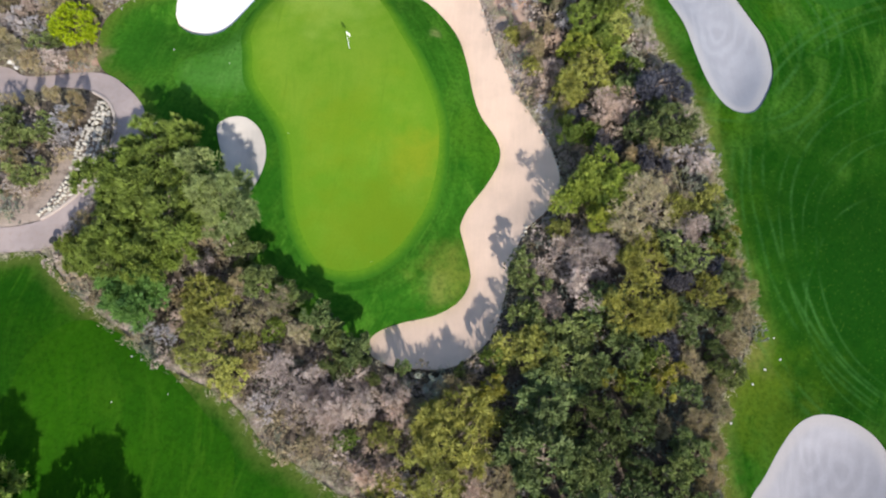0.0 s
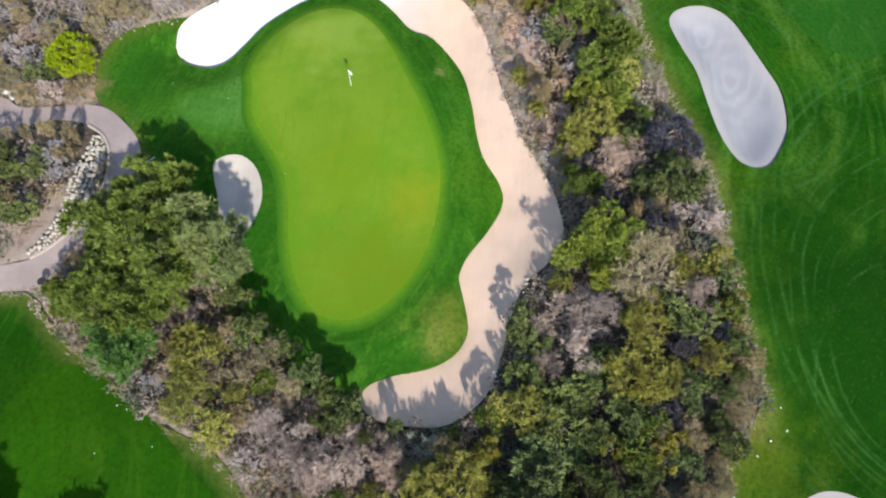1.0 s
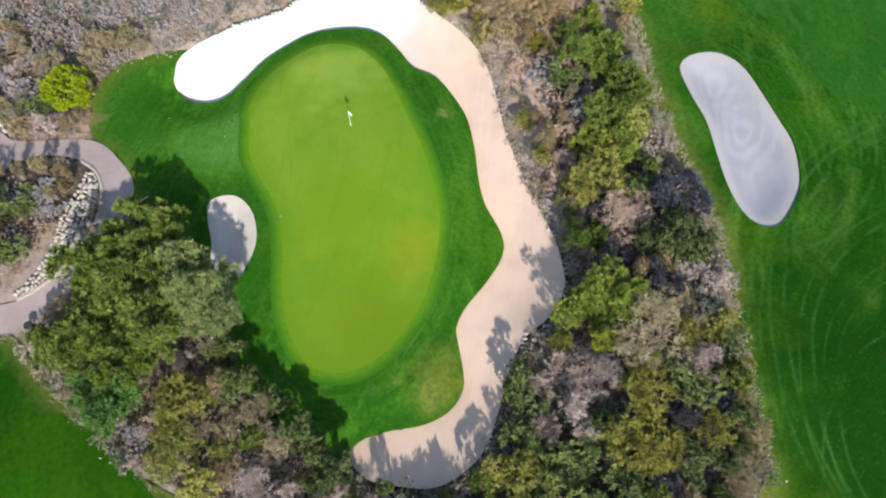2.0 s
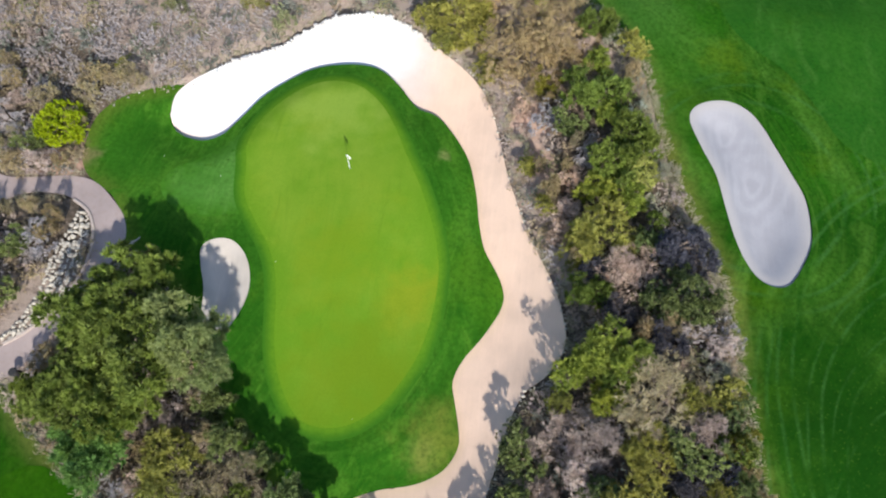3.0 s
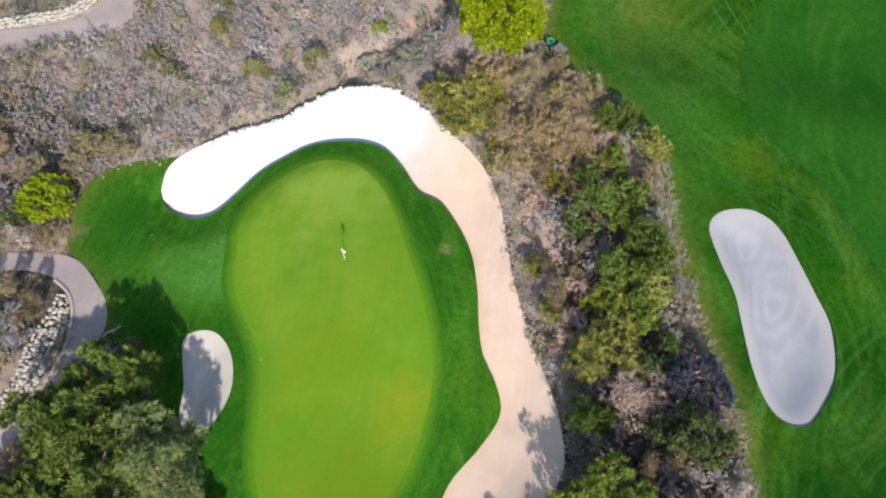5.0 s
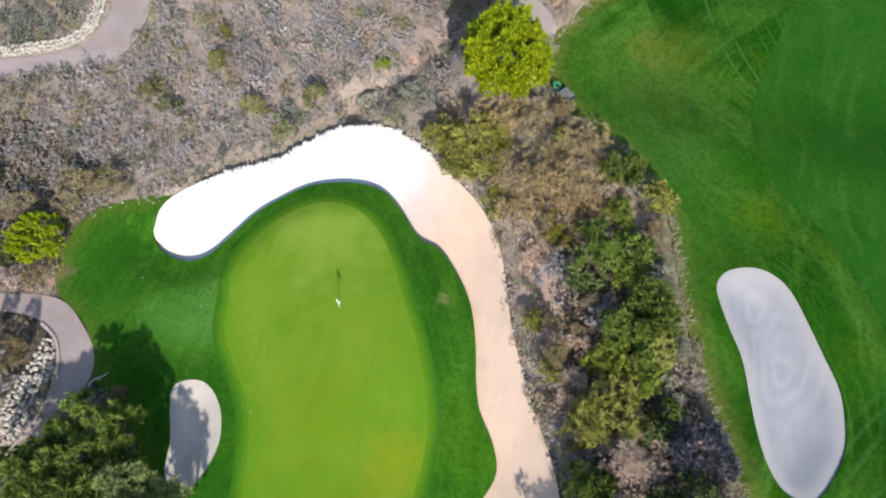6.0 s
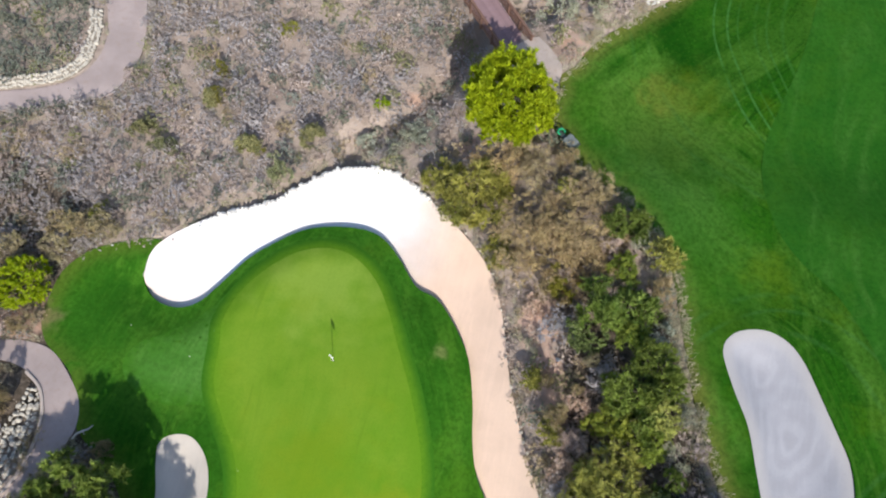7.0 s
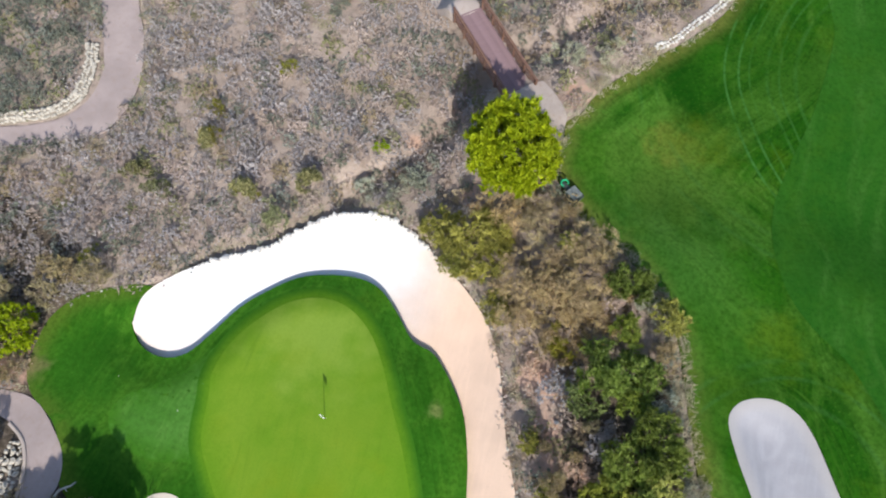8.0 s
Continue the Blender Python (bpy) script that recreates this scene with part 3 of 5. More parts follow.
def terrain(p):
    """Height of the open land at points (n, 2)."""
    p = np.atleast_2d(np.asarray(p, float))
    x, y = p[:, 0], p[:, 1]
    c = 14 - 0.5 * np.maximum(0, np.minimum(y, 52) - 25)
    z = -0.7 + 4.2 * (0.55 + 0.45 * step01(y / 12)) * step01((x - c + 7.5) / 15)
    z += 0.7 * np.exp(-((x + 5) ** 2 + (y - 25) ** 2) / 90)
    z += 0.9 * step01((6 - y) / 8) * step01((-8 - x) / 8)
    z += 0.5 * step01((-20 - x) / 5) * step01((24 - y) / 6)
    z -= 1.5 * np.exp(-(near_line(C_GULLY, p) / 1.15) ** 2)
    z -= 0.9 * np.exp(-(((x + 3.5) * 0.8 + (y - 52) * 0.6) / 4) ** 2 - (((y - 52) * 0.8 - (x + 3.5) * 0.6) / 9) ** 2)
    z -= 1.2 * step01((y - 42) / 8) * step01((x - 8) / 5)
    return z


C_GULLY = smooth(GULLY, 0.4, closed=False)
C_LONG = smooth(OUTER_RIM + INNER_RIM)
C_OUTER, C_INNER = smooth(OUTER_RIM, closed=False), smooth(INNER_RIM, closed=False)
def grown(curve, d):
    t = np.roll(curve, -1, 0) - np.roll(curve, 1, 0)
    t /= np.linalg.norm(t, axis=1, keepdims=True)
    out = np.c_[t[:, 1], -t[:, 0]] * d
    return curve + (out if inside(curve, curve[:1] + 3 * out[:1])[0] < 0 else -out)


C_RETAIN = smooth(OUTER_RIM[3:9], closed=False)
C_GREEN, C_SMALL, C_RIGHT, C_LOW = smooth(GREEN), smooth(SMALL_BUNKER), smooth(RIGHT_BUNKER), smooth(LOW_BUNKER)
C_LAWN, C_FAIR, C_CUT, C_TEE, C_PAD = smooth(GREEN_LAWN, 0.5), smooth(FAIRWAY, 0.5), smooth(FAIRWAY_CUT, 0.6), smooth(TEE_LAWN, 0.6), smooth(TEE_PAD, 0.6)
C_LOOP, C_NORTH, C_APP, C_FARAPP = smooth(LOOP_PATH, 0.4), smooth(NORTH_PATH, 0.5), smooth(APPROACH, 0.3), smooth(FAR_APPROACH, 0.4)


def near_line(line, pts):
    """Distance of points to a row of points."""
    pts = np.atleast_2d(np.asarray(pts, float))
    return np.concatenate([np.sqrt(((pts[s:s + 4000, None, :] - line[None]) ** 2).sum(2)).min(1) for s in range(0, len(pts), 4000)])


def lawn_height(p):
    """The mown land: it falls towards the rims of the bunkers, and swells gently."""
    p = np.atleast_2d(np.asarray(p, float))
    z = terrain(p) + 0.05
    z -= 0.6 * step01(1 - near_line(C_INNER, p) / 3.0)
    deep = np.max([inside(c, p) for c in (C_LAWN, C_FAIR, C_TEE)], axis=0)
    z += 0.12 * np.sin(p[:, 0] * 0.35 + 1.0) * np.sin(p[:, 1] * 0.28) * step01(deep / 3.0)
    for c in (C_SMALL, C_RIGHT, C_LOW):
        z += 0.22 * step01(1 - np.abs(inside(c, p)) / 1.8)
    return z


def ground_height(p):
    z = terrain(p)
    for c in (C_LAWN, C_FAIR, C_TEE):
        z -= 0.8 * step01(inside(c, p) / 0.8)
    for c in (C_LONG, C_SMALL, C_RIGHT, C_LOW):
        z -= 1.0 * (inside(c, p) > 0)
    z -= 0.45 * step01(1.7 - near_line(C_RETAIN, p) / 1.0) * (inside(C_LONG, p) < 0)
    for c in (C_LOOP, C_NORTH):
        z -= 0.25 * step01(inside(c, p) / 0.3)
    return z


def long_sand(p):
    do, di = near_line(C_OUTER, p), near_line(C_INNER, p)
    share = do / (do + di + 1e-6)
    return terrain(p) - 0.05 - 0.92 * share - 0.25 * np.minimum(share, 1 - share)


def bowl(curve, lip=0.1, deep=0.55):
    return lambda p: lawn_height(p) - lip - deep * step01(inside(curve, p) / 3.0)


# ---- mesh helpers ----
def mesh_ob(name, verts, faces, mat, parent=None, label=""):
    me = bpy.data.meshes.new(name)
    me.from_pydata([tuple(v) for v in verts], [], [tuple(f) for f in faces])
    me.materials.append(mat)
    ob = new(name, me)
    if parent:
        ob.parent = parent
    if label:
        ob["label"] = label
    return ob


def part(name, bm, material, parent=None, label=""):
    me = bpy.data.meshes.new(name)
    bm.to_mesh(me)
    bm.free()
    me.materials.append(material)
    ob = new(name, me)
    ob.parent = parent
    if label:
        ob["label"] = label
    return ob


def smooth_faces(ob):
    ob.data.polygons.foreach_set("use_smooth", [True] * len(ob.data.polygons))
    return ob


def patch(name, curve, mat, height, holes=(), cell=0.6, skirt=0.0, follow=()):
    """A sheet inside a closed curve, less the holes, over a grid of points; a skirt closes its rim down to the ground."""
    from mathutils.geometry import delaunay_2d_cdt
    lo, hi = curve.min(0), curve.max(0)
    gx, gy = np.meshgrid(np.arange(lo[0], hi[0], cell), np.arange(lo[1], hi[1], cell))
    g = np.c_[gx.ravel(), gy.ravel()] + np.random.RandomState(3).uniform(-0.12, 0.12, (gx.size, 2)) * cell
    keep = inside(curve, g) > 0.35 * cell
    for h in holes:
        keep &= inside(h, g) < -0.35 * cell
    pts, edges = [Vector(q) for q in g[keep]], []
    for loop in (curve, *holes):
        s = len(pts)
        pts += [Vector(q) for q in loop]
        edges += [(s + i, s + (i + 1) % len(loop)) for i in range(len(loop))]
    v, _, f, *_ = delaunay_2d_cdt(pts, edges, [], 0, 1e-4)
    v = np.array([tuple(q) for q in v])
    f = np.array([t for t in f if len(t) == 3])
    mid = v[f].mean(1)
    ok = inside(curve, mid) > 0
    for h in holes:
        ok &= inside(h, mid) < 0
    f = f[ok]
    z = height(v)
    area = (v[f[:, 1], 0] - v[f[:, 0], 0]) * (v[f[:, 2], 1] - v[f[:, 0], 1]) - (v[f[:, 1], 1] - v[f[:, 0], 1]) * (v[f[:, 2], 0] - v[f[:, 0], 0])
    f[area < 0] = f[area < 0][:, ::-1]
    bm = bmesh.new()
    bv = [bm.verts.new((q[0], q[1], h)) for q, h in zip(v, z)]
    for t in f:
        bm.faces.new([bv[i] for i in t])
    bmesh.ops.delete(bm, geom=[q for q in bm.verts if not q.link_faces], context="VERTS")
    for q in bm.faces:
        q.smooth = True
    if skirt:
        rim = [e for e in bm.edges if e.is_boundary]
        for e in rim:
            e.smooth = False
        made = bmesh.ops.extrude_edge_only(bm, edges=rim)["geom"]
        for q in made:
            if isinstance(q, bmesh.types.BMVert):
                q.co.z -= skirt
    ob = part(name, bm, mat)
    rim = ob.data.attributes.new("rim", "FLOAT", "POINT")
    rim.data.foreach_set("value", step01(1 - inside(curve, np.array([q.co[:2] for q in ob.data.vertices])) / 1.7).astype(np.float32))
    if follow:
        # mowers run along these curves
        ring = ob.data.attributes.new("ring", "FLOAT", "POINT")
        at = np.array([q.co[:2] for q in ob.data.vertices])
        ring.data.foreach_set("value", (-2.5 * np.log(sum(np.exp(-np.abs(inside(c, at)) / 2.5) for c in follow))).astype(np.float32))
    return ob


# ---- the ground and what lies in it ----
def build_ground():
    n = 180
    xs = np.concatenate([[-2500, -600, -200, -90], np.linspace(-58, 66, n), [100, 220, 620, 2500]])
    ys = np.concatenate([[-2500, -600, -200, -80], np.linspace(-34, 92, n), [120, 220, 620, 2500]])
    gx, gy = np.meshgrid(xs, ys)
    p = np.c_[gx.ravel(), gy.ravel()]
    z = ground_height(p)
    w = len(xs)
    faces = [(j * w + i, j * w + i + 1, (j + 1) * w + i + 1, (j + 1) * w + i) for j in range(len(ys) - 1) for i in range(w - 1)]
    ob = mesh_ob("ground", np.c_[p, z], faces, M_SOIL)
    # fallen leaves where the brush is dense, darkened for the shade in its gaps
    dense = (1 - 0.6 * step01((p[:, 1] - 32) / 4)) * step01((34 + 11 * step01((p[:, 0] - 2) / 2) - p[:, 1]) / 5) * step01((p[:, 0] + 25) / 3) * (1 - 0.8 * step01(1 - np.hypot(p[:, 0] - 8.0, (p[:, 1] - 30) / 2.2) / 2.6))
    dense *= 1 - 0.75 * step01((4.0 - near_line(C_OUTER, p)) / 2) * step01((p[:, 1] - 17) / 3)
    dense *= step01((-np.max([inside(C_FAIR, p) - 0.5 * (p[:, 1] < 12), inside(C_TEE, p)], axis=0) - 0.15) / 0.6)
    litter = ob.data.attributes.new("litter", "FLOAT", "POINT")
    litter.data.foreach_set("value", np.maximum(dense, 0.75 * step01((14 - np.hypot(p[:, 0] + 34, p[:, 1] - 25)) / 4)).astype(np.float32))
    smooth_faces(ob)
    tagged(ob, "dry tan and brown soil under coastal scrub", "ground", kind="structure")


build_ground()
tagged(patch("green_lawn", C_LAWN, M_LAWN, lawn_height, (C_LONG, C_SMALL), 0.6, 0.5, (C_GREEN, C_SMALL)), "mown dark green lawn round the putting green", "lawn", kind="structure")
APRON = [(-12.6, 34.0), (-14.4, 30.9), (-16.2, 28.0), (-18.1, 26.3), (-19.8, 24.9), (-20.0, 23.4), (-18.5, 22.1), (-16.0, 21.7), (-13.8, 22.2), (-11.6, 22.0), (-10.6, 25.0), (-10.6, 29.0), (-10.8, 32.4)]
tagged(patch("green_apron", smooth(APRON, 0.4), M_APRON, lambda p: lawn_height(p) + 0.008, (), 0.5), "paler short-cut grass tongue beside the putting green", "lawn", kind="structure")
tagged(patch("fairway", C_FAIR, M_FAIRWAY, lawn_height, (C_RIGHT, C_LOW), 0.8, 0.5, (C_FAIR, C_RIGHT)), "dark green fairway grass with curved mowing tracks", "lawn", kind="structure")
tagged(patch("tee_lawn", C_TEE, M_TEE, lawn_height, (), 0.8, 0.3), "dark green mown grass round a tee", "lawn", kind="structure")
collar = patch("green_collar", grown(C_GREEN, 0.85), M_COLLAR, lambda p: lawn_height(p) + 0.018, (C_GREEN,), 0.4)
fade = collar.data.attributes.new("tone", "FLOAT", "POINT")
fade.data.foreach_set("value", np.clip(-inside(C_GREEN, np.array([v.co[:2] for v in collar.data.vertices])) / 0.85, 0, 1).astype(np.float32))
tagged(collar, "collar of slightly longer grass round the green", "lawn", kind="structure")
tagged(patch("putting_green", C_GREEN, M_GREEN, lambda p: lawn_height(p) + 0.03, (), 0.5), "light yellow-green closely mown putting green", "putting green", kind="structure")
tagged(patch("fairway_cut", C_CUT, M_FAIRCUT, lambda p: lawn_height(p) + 0.022, (), 0.8), "short mown strip of green fairway grass", "lawn", kind="structure")
tagged(patch("tee_pad", C_PAD, M_TEEPAD, lambda p: lawn_height(p) + 0.022, (), 0.6), "brighter short mown grass of the tee", "lawn", kind="structure")
tagged(patch("long_bunker", C_LONG, M_SAND, long_sand, (), 0.5, 1.2), "long winding bunker of white to pinkish sand", "bunker", kind="structure")
tagged(patch("small_bunker", C_SMALL, M_PALESAND, bowl(C_SMALL), (), 0.5), "small oval bunker of pale sand under the oaks", "bunker", kind="structure")
tagged(patch("fairway_bunker", C_RIGHT, M_GREYSAND, bowl(C_RIGHT), (), 0.5), "long oval bunker of raked grey sand in the fairway", "bunker", kind="structure")
tagged(patch("lower_bunker", C_LOW, M_DIMSAND, bowl(C_LOW), (), 0.5), "round bunker of raked grey sand beside the scrub", "bunker", kind="structure")
tagged(patch("cart_path", C_LOOP, M_PATH, lambda p: terrain(p) + 0.06, (), 0.6, 0.3), "pinkish grey concrete cart path curving round scrub", "path", kind="structure")
tagged(patch("north_path", C_NORTH, M_PATH, lambda p: terrain(p) + 0.05, (), 0.7, 0.3), "pinkish grey concrete cart path through the sage", "path", kind="structure")


# ---- leaves ----
def unit(v):
    return v / (np.linalg.norm(v, axis=-1, keepdims=True) + 1e-9)


def sprigs(rng, at, way, per, length, width, spread, face=0.9):
    """Pointed leaves in tufts: `per` at each place, round its way, their faces turned towards the light above."""
    n = len(at) * per
    c, d = np.repeat(at, per, 0), np.repeat(way, per, 0)
    d = unit(d + spread * rng.normal(size=(n, 3)))
    side = unit(np.cross(d, rng.normal(size=(n, 3)) * (1.1 - face) + np.array((0.0, -0.35, 1.0)) * face))
    ln = (length * rng.uniform(0.6, 1.3, n))[:, None]
    wd = (width * rng.uniform(0.7, 1.3, n))[:, None]
    return np.stack([c - side * wd * 0.5, c + side * wd * 0.5, c + d * ln], 1).reshape(-1, 3)


def leaf_mesh(name, verts, mat, tone=None):
    n = len(verts) // 3
    me = bpy.data.meshes.new(name)
    me.vertices.add(n * 3)
    me.vertices.foreach_set("co", verts.astype(np.float32).ravel())
    me.loops.add(n * 3)
    me.loops.foreach_set("vertex_index", np.arange(n * 3, dtype=np.int32))
    me.polygons.add(n)
    me.polygons.foreach_set("loop_start", np.arange(0, n * 3, 3, dtype=np.int32))
    me.update(calc_edges=True)
    att = me.attributes.new("tone", "FLOAT", "POINT")
    att.data.foreach_set("value", (np.zeros(n * 3) if tone is None else tone).astype(np.float32))
    me.materials.append(mat)
    return me


def crown_points(rng, r, h, base, lumps, count, flat=0.9, even=False):
    """Places, outward ways and clump numbers of leaves on an uneven crown of radius r between the heights base and h: boughs, and small clumps of leaves round each."""
    mid, tall = (base + h) / 2, (h - base) / 2
    boughs, clumps = max(5, lumps // 3), 4 * lumps
    ways = unit(rng.normal(size=(boughs, 3)) + (0, 0, 0.35))
    if even:
        k = np.arange(boughs) + 0.5
        up, turn = 1 - 1.7 * k / boughs, 2.39996 * k
        ways = unit(np.c_[np.cos(turn) * np.sqrt(1 - up ** 2), np.sin(turn) * np.sqrt(1 - up ** 2), up] + 0.05 * rng.normal(size=(boughs, 3)))
    centres = ways * rng.uniform(0.64 if even else 0.30, 0.72 if even else 0.80, (boughs, 1)) * (r, r, tall) + (0, 0, mid)
    big = rng.uniform(0.7, 1.15, boughs) * r * (1.55 if even else 1.2) / boughs ** 0.5
    own = rng.integers(0, boughs, clumps)
    out = unit(rng.normal(size=(clumps, 3)) + 0.7 * ways[own] + (0, 0, 0.35))
    spots = centres[own] + out * (big[own] * rng.uniform(0.65, 1.12, clumps))[:, None] * (1, 1, flat)
    small = rng.uniform(0.55, 1.4, clumps) * (1.5 if even else 1.2) * big.mean() / (clumps / boughs) ** 0.5
    pick = rng.integers(0, clumps, count)
    d = unit(rng.normal(size=(count, 3)) + 0.6 * out[pick] + (0, 0, 0.3))
    at = spots[pick] + d * (small[pick] * rng.uniform(0.3, 1.05, count))[:, None]
    keep = at[:, 2] > base * 0.6
    return at[keep], d[keep], pick[keep]


def tube(bm, a, b, ra, rb, sides=6):
    a, b = Vector(a), Vector(b)
    q = (b - a).to_track_quat("Z", "Y")
    rings = []
    for c, r in ((a, ra), (b, rb)):
        rings.append([bm.verts.new(c + q @ Vector((r * math.cos(2 * math.pi * i / sides), r * math.sin(2 * math.pi * i / sides), 0))) for i in range(sides)])
    for i in range(sides):
        bm.faces.new((rings[0][i], rings[0][(i + 1) % sides], rings[1][(i + 1) % sides], rings[1][i]))
    bm.faces.new(rings[1])
    bm.faces.new(rings[0][::-1])


def tree(name, seed, r, h, mat, label, category, per=5, length=0.34, width=0.15, count=900, lumps=16, base=None, spread=0.7, wood=None, stems=1, even=False):
    """A tree or bush of crown radius r and height h: an Empty at its base, a trunk with limbs, and a crown of leaves."""
    rng = np.random.default_rng(seed)
    base = h * 0.25 if base is None else base
    root = new(name)
    at, way, pick = crown_points(rng, r, h, base, lumps, count, even=even)
    verts = sprigs(rng, at, unit(way + (0, 0, 0.6)), 2 * per, 0.74 * length, 0.74 * width, spread + 0.1, 0.7)
    tone = np.repeat(step01(rng.uniform(0, 1, 4 * lumps) ** 1.2)[pick], 2 * per * 3)
    crown = new("crown", leaf_mesh("crown", verts, mat, tone))
    crown.parent = root
    bm = bmesh.new()
    for s in range(stems):
        foot = Vector((rng.uniform(-0.2, 0.2), rng.uniform(-0.2, 0.2), -0.3)) * (stems > 1) + Vector((0, 0, -0.3 * (stems == 1)))
        fork = Vector((rng.uniform(-0.25, 0.25) * r, rng.uniform(-0.25, 0.25) * r, base + 0.25 * (h - base)))
        thick = 0.045 * r + 0.03
        tube(bm, foot, fork, thick, thick * 0.7, 8)
        for _ in range(6 if stems == 1 else 3):
            g = at[rng.integers(len(at))]
            tip = fork.lerp(Vector(g), 0.75)
            bend = fork.lerp(tip, 0.5) + Vector((rng.normal(0, 0.08), rng.normal(0, 0.08), 0.1 * r))
            tube(bm, fork, bend, thick * 0.55, thick * 0.38)
            tube(bm, bend, tip, thick * 0.38, thick * 0.12)
    part("trunk", bm, wood or M_BARK, root)
    return tagged(root, label, category)


def plant(kinds, spots, nominal, group, seed):
    """Sets copies of the kinds (made with that crown radius) at the spots (x, y, radius); the first of each kind is used as well."""
    rng = random.Random(seed)
    used = set()
    for i, (x, y, r) in enumerate(spots):
        k = kinds[i % len(kinds)]
        s = r / nominal * 1.04
        z = float(ground_height([(x, y)])[0])
        m = Matrix.LocRotScale((x, y, z - 0.05), Euler((rng.uniform(-0.05, 0.05), rng.uniform(-0.05, 0.05), rng.uniform(0, 6.28))), (s * rng.uniform(0.93, 1.07), s * rng.uniform(0.93, 1.07), (0.45 + 0.55 * s) * rng.uniform(0.92, 1.1)))
        if k in used:
            ob = copy_thing(k, m)
        else:
            used.add(k)
            k.matrix_basis = m
            ob = k
        ob["group"] = group


# ---- trees and bushes ----
OAKS = [(-18.1, 15.0, 3.2), (-15.9, 13.4, 2.2), (-20.6, 12.1, 2.9), (-16.8, 10.1, 3.3), (-22.6, 7.1, 1.8), (-20.4, 8.0, 2.5), (-16.9, 7.1, 2.3)]
GREY_OAKS = [(-13.9, 12.6, 2.5), (-12.3, 10.3, 2.0)]
TALL_SCRUB = [(-2.8, 1.7, 1.2), (-9.9, 6.3, 1.7), (-5.6, 3.5, 1.5), (-11.4, 8.2, 1.4), (-7.6, 5.2, 1.3), (-4.2, 2.5, 1.2)]
SCRUB_OAKS = [(18.7, 18.6, 2.2), (16.7, 18.3, 1.3), (21.5, 1.4, 1.2), (21.6, 7.6, 1.1), (0.4, 0.8, 1.0), (4.4, 0.7, 1.0), (18.9, -3.9, 1.5), (22.0, 5.6, 1.1), (-1.5, 0.1, 1.0), (18.6, 4.6, 1.6), (21.2, 4.4, 1.3), (20.6, 2.6, 1.4), (9.9, -0.8, 2.6), (13.1, 1.2, 2.2), (13.5, -1.4, 2.6), (9.6, -4.4, 3.1), (13.4, -4.2, 2.9), (17.4, -5.1, 2.6), (11.4, 1.6, 2.4), (7.6, 1.8, 1.0), (-3.9, 0.8, 2.0), (12.0, -7.0, 2.6), (15.6, -2.6, 2.0), (7.0, -4.6, 1.5), (15.2, 2.6, 1.9), (15.6, -6.6, 2.4), (11.6, -2.7, 1.8), (16.4, -0.6, 1.3), (8.0, -2.5, 1.6), (15.4, -4.8, 1.8), (11.6, -5.0, 1.7)]
GREEN_OAKS = [(13.4, 28.4, 2.2), (12.7, 26.5, 1.6), (14.5, 30.2, 1.7), (14.7, 25.7, 1.6), (11.8, 33.8, 2.1), (13.0, 32.6, 1.4), (11.3, 39.6, 1.4), (12.0, 36.9, 1.3), (12.5, 18.9, 1.4)]
OLIVE = [(-13.4, 4.4, 2.3), (-13.3, 1.4, 1.8), (4.0, -3.3, 2.6), (3.0, -5.6, 2.3), (16.2, 5.4, 2.4), (-0.4, -3.9, 1.1), (1.2, 41.3, 2.5), (-1.5, 42.1, 1.8), (13.0, 23.1, 2.3), (11.4, 22.2, 1.5), (16.4, 8.8, 1.7),
         (20.3, 6.4, 1.4), (9.2, 2.5, 1.5), (18.8, 12.1, 1.3), (-0.2, 39.7, 1.1), (3.4, 37.2, 1.3)]
BRIGHT = [(-18.1, 4.3, 2.9)]
FRESH = [(11.4, 12.9, 1.7), (15.0, 14.3, 1.7), (13.3, 15.5, 2.1), (13.7, 11.6, 1.2)]
DUSK = [(18.5, 7.6, 1.5), (20.6, 8.6, 1.0), (17.4, 3.2, 1.3), (17.9, 22.3, 2.0), (14.2, 17.3, 1.3), (17.3, 15.3, 1.4), (12.4, 20.9, 1.0), (17.9, 9.9, 1.0)]
YELLOW = [(6.2, -0.4, 1.0), (17.6, 0.5, 1.1), (14.6, 0.5, 0.9), (21.3, 9.7, 0.9), (8.2, 35.1, 1.0), (-21.4, 47.4, 0.8), (-17.3, 52.8, 0.8), (-16.7, 41.3, 1.0),
          (-21.0, 45.1, 1.0), (-25.6, 33.7, 1.0)]
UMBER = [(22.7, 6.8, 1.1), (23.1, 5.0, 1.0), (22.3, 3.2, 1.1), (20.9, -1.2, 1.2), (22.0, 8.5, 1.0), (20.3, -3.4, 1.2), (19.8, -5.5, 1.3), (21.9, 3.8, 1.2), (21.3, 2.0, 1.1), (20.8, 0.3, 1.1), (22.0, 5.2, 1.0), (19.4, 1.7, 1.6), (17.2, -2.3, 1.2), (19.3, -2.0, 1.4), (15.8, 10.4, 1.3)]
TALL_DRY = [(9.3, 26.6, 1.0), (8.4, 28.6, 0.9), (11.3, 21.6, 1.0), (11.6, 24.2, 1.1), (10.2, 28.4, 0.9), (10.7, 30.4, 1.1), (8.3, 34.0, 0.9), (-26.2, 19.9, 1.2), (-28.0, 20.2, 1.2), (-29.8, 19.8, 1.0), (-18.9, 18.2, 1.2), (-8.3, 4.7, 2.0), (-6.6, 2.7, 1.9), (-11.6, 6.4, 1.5)]
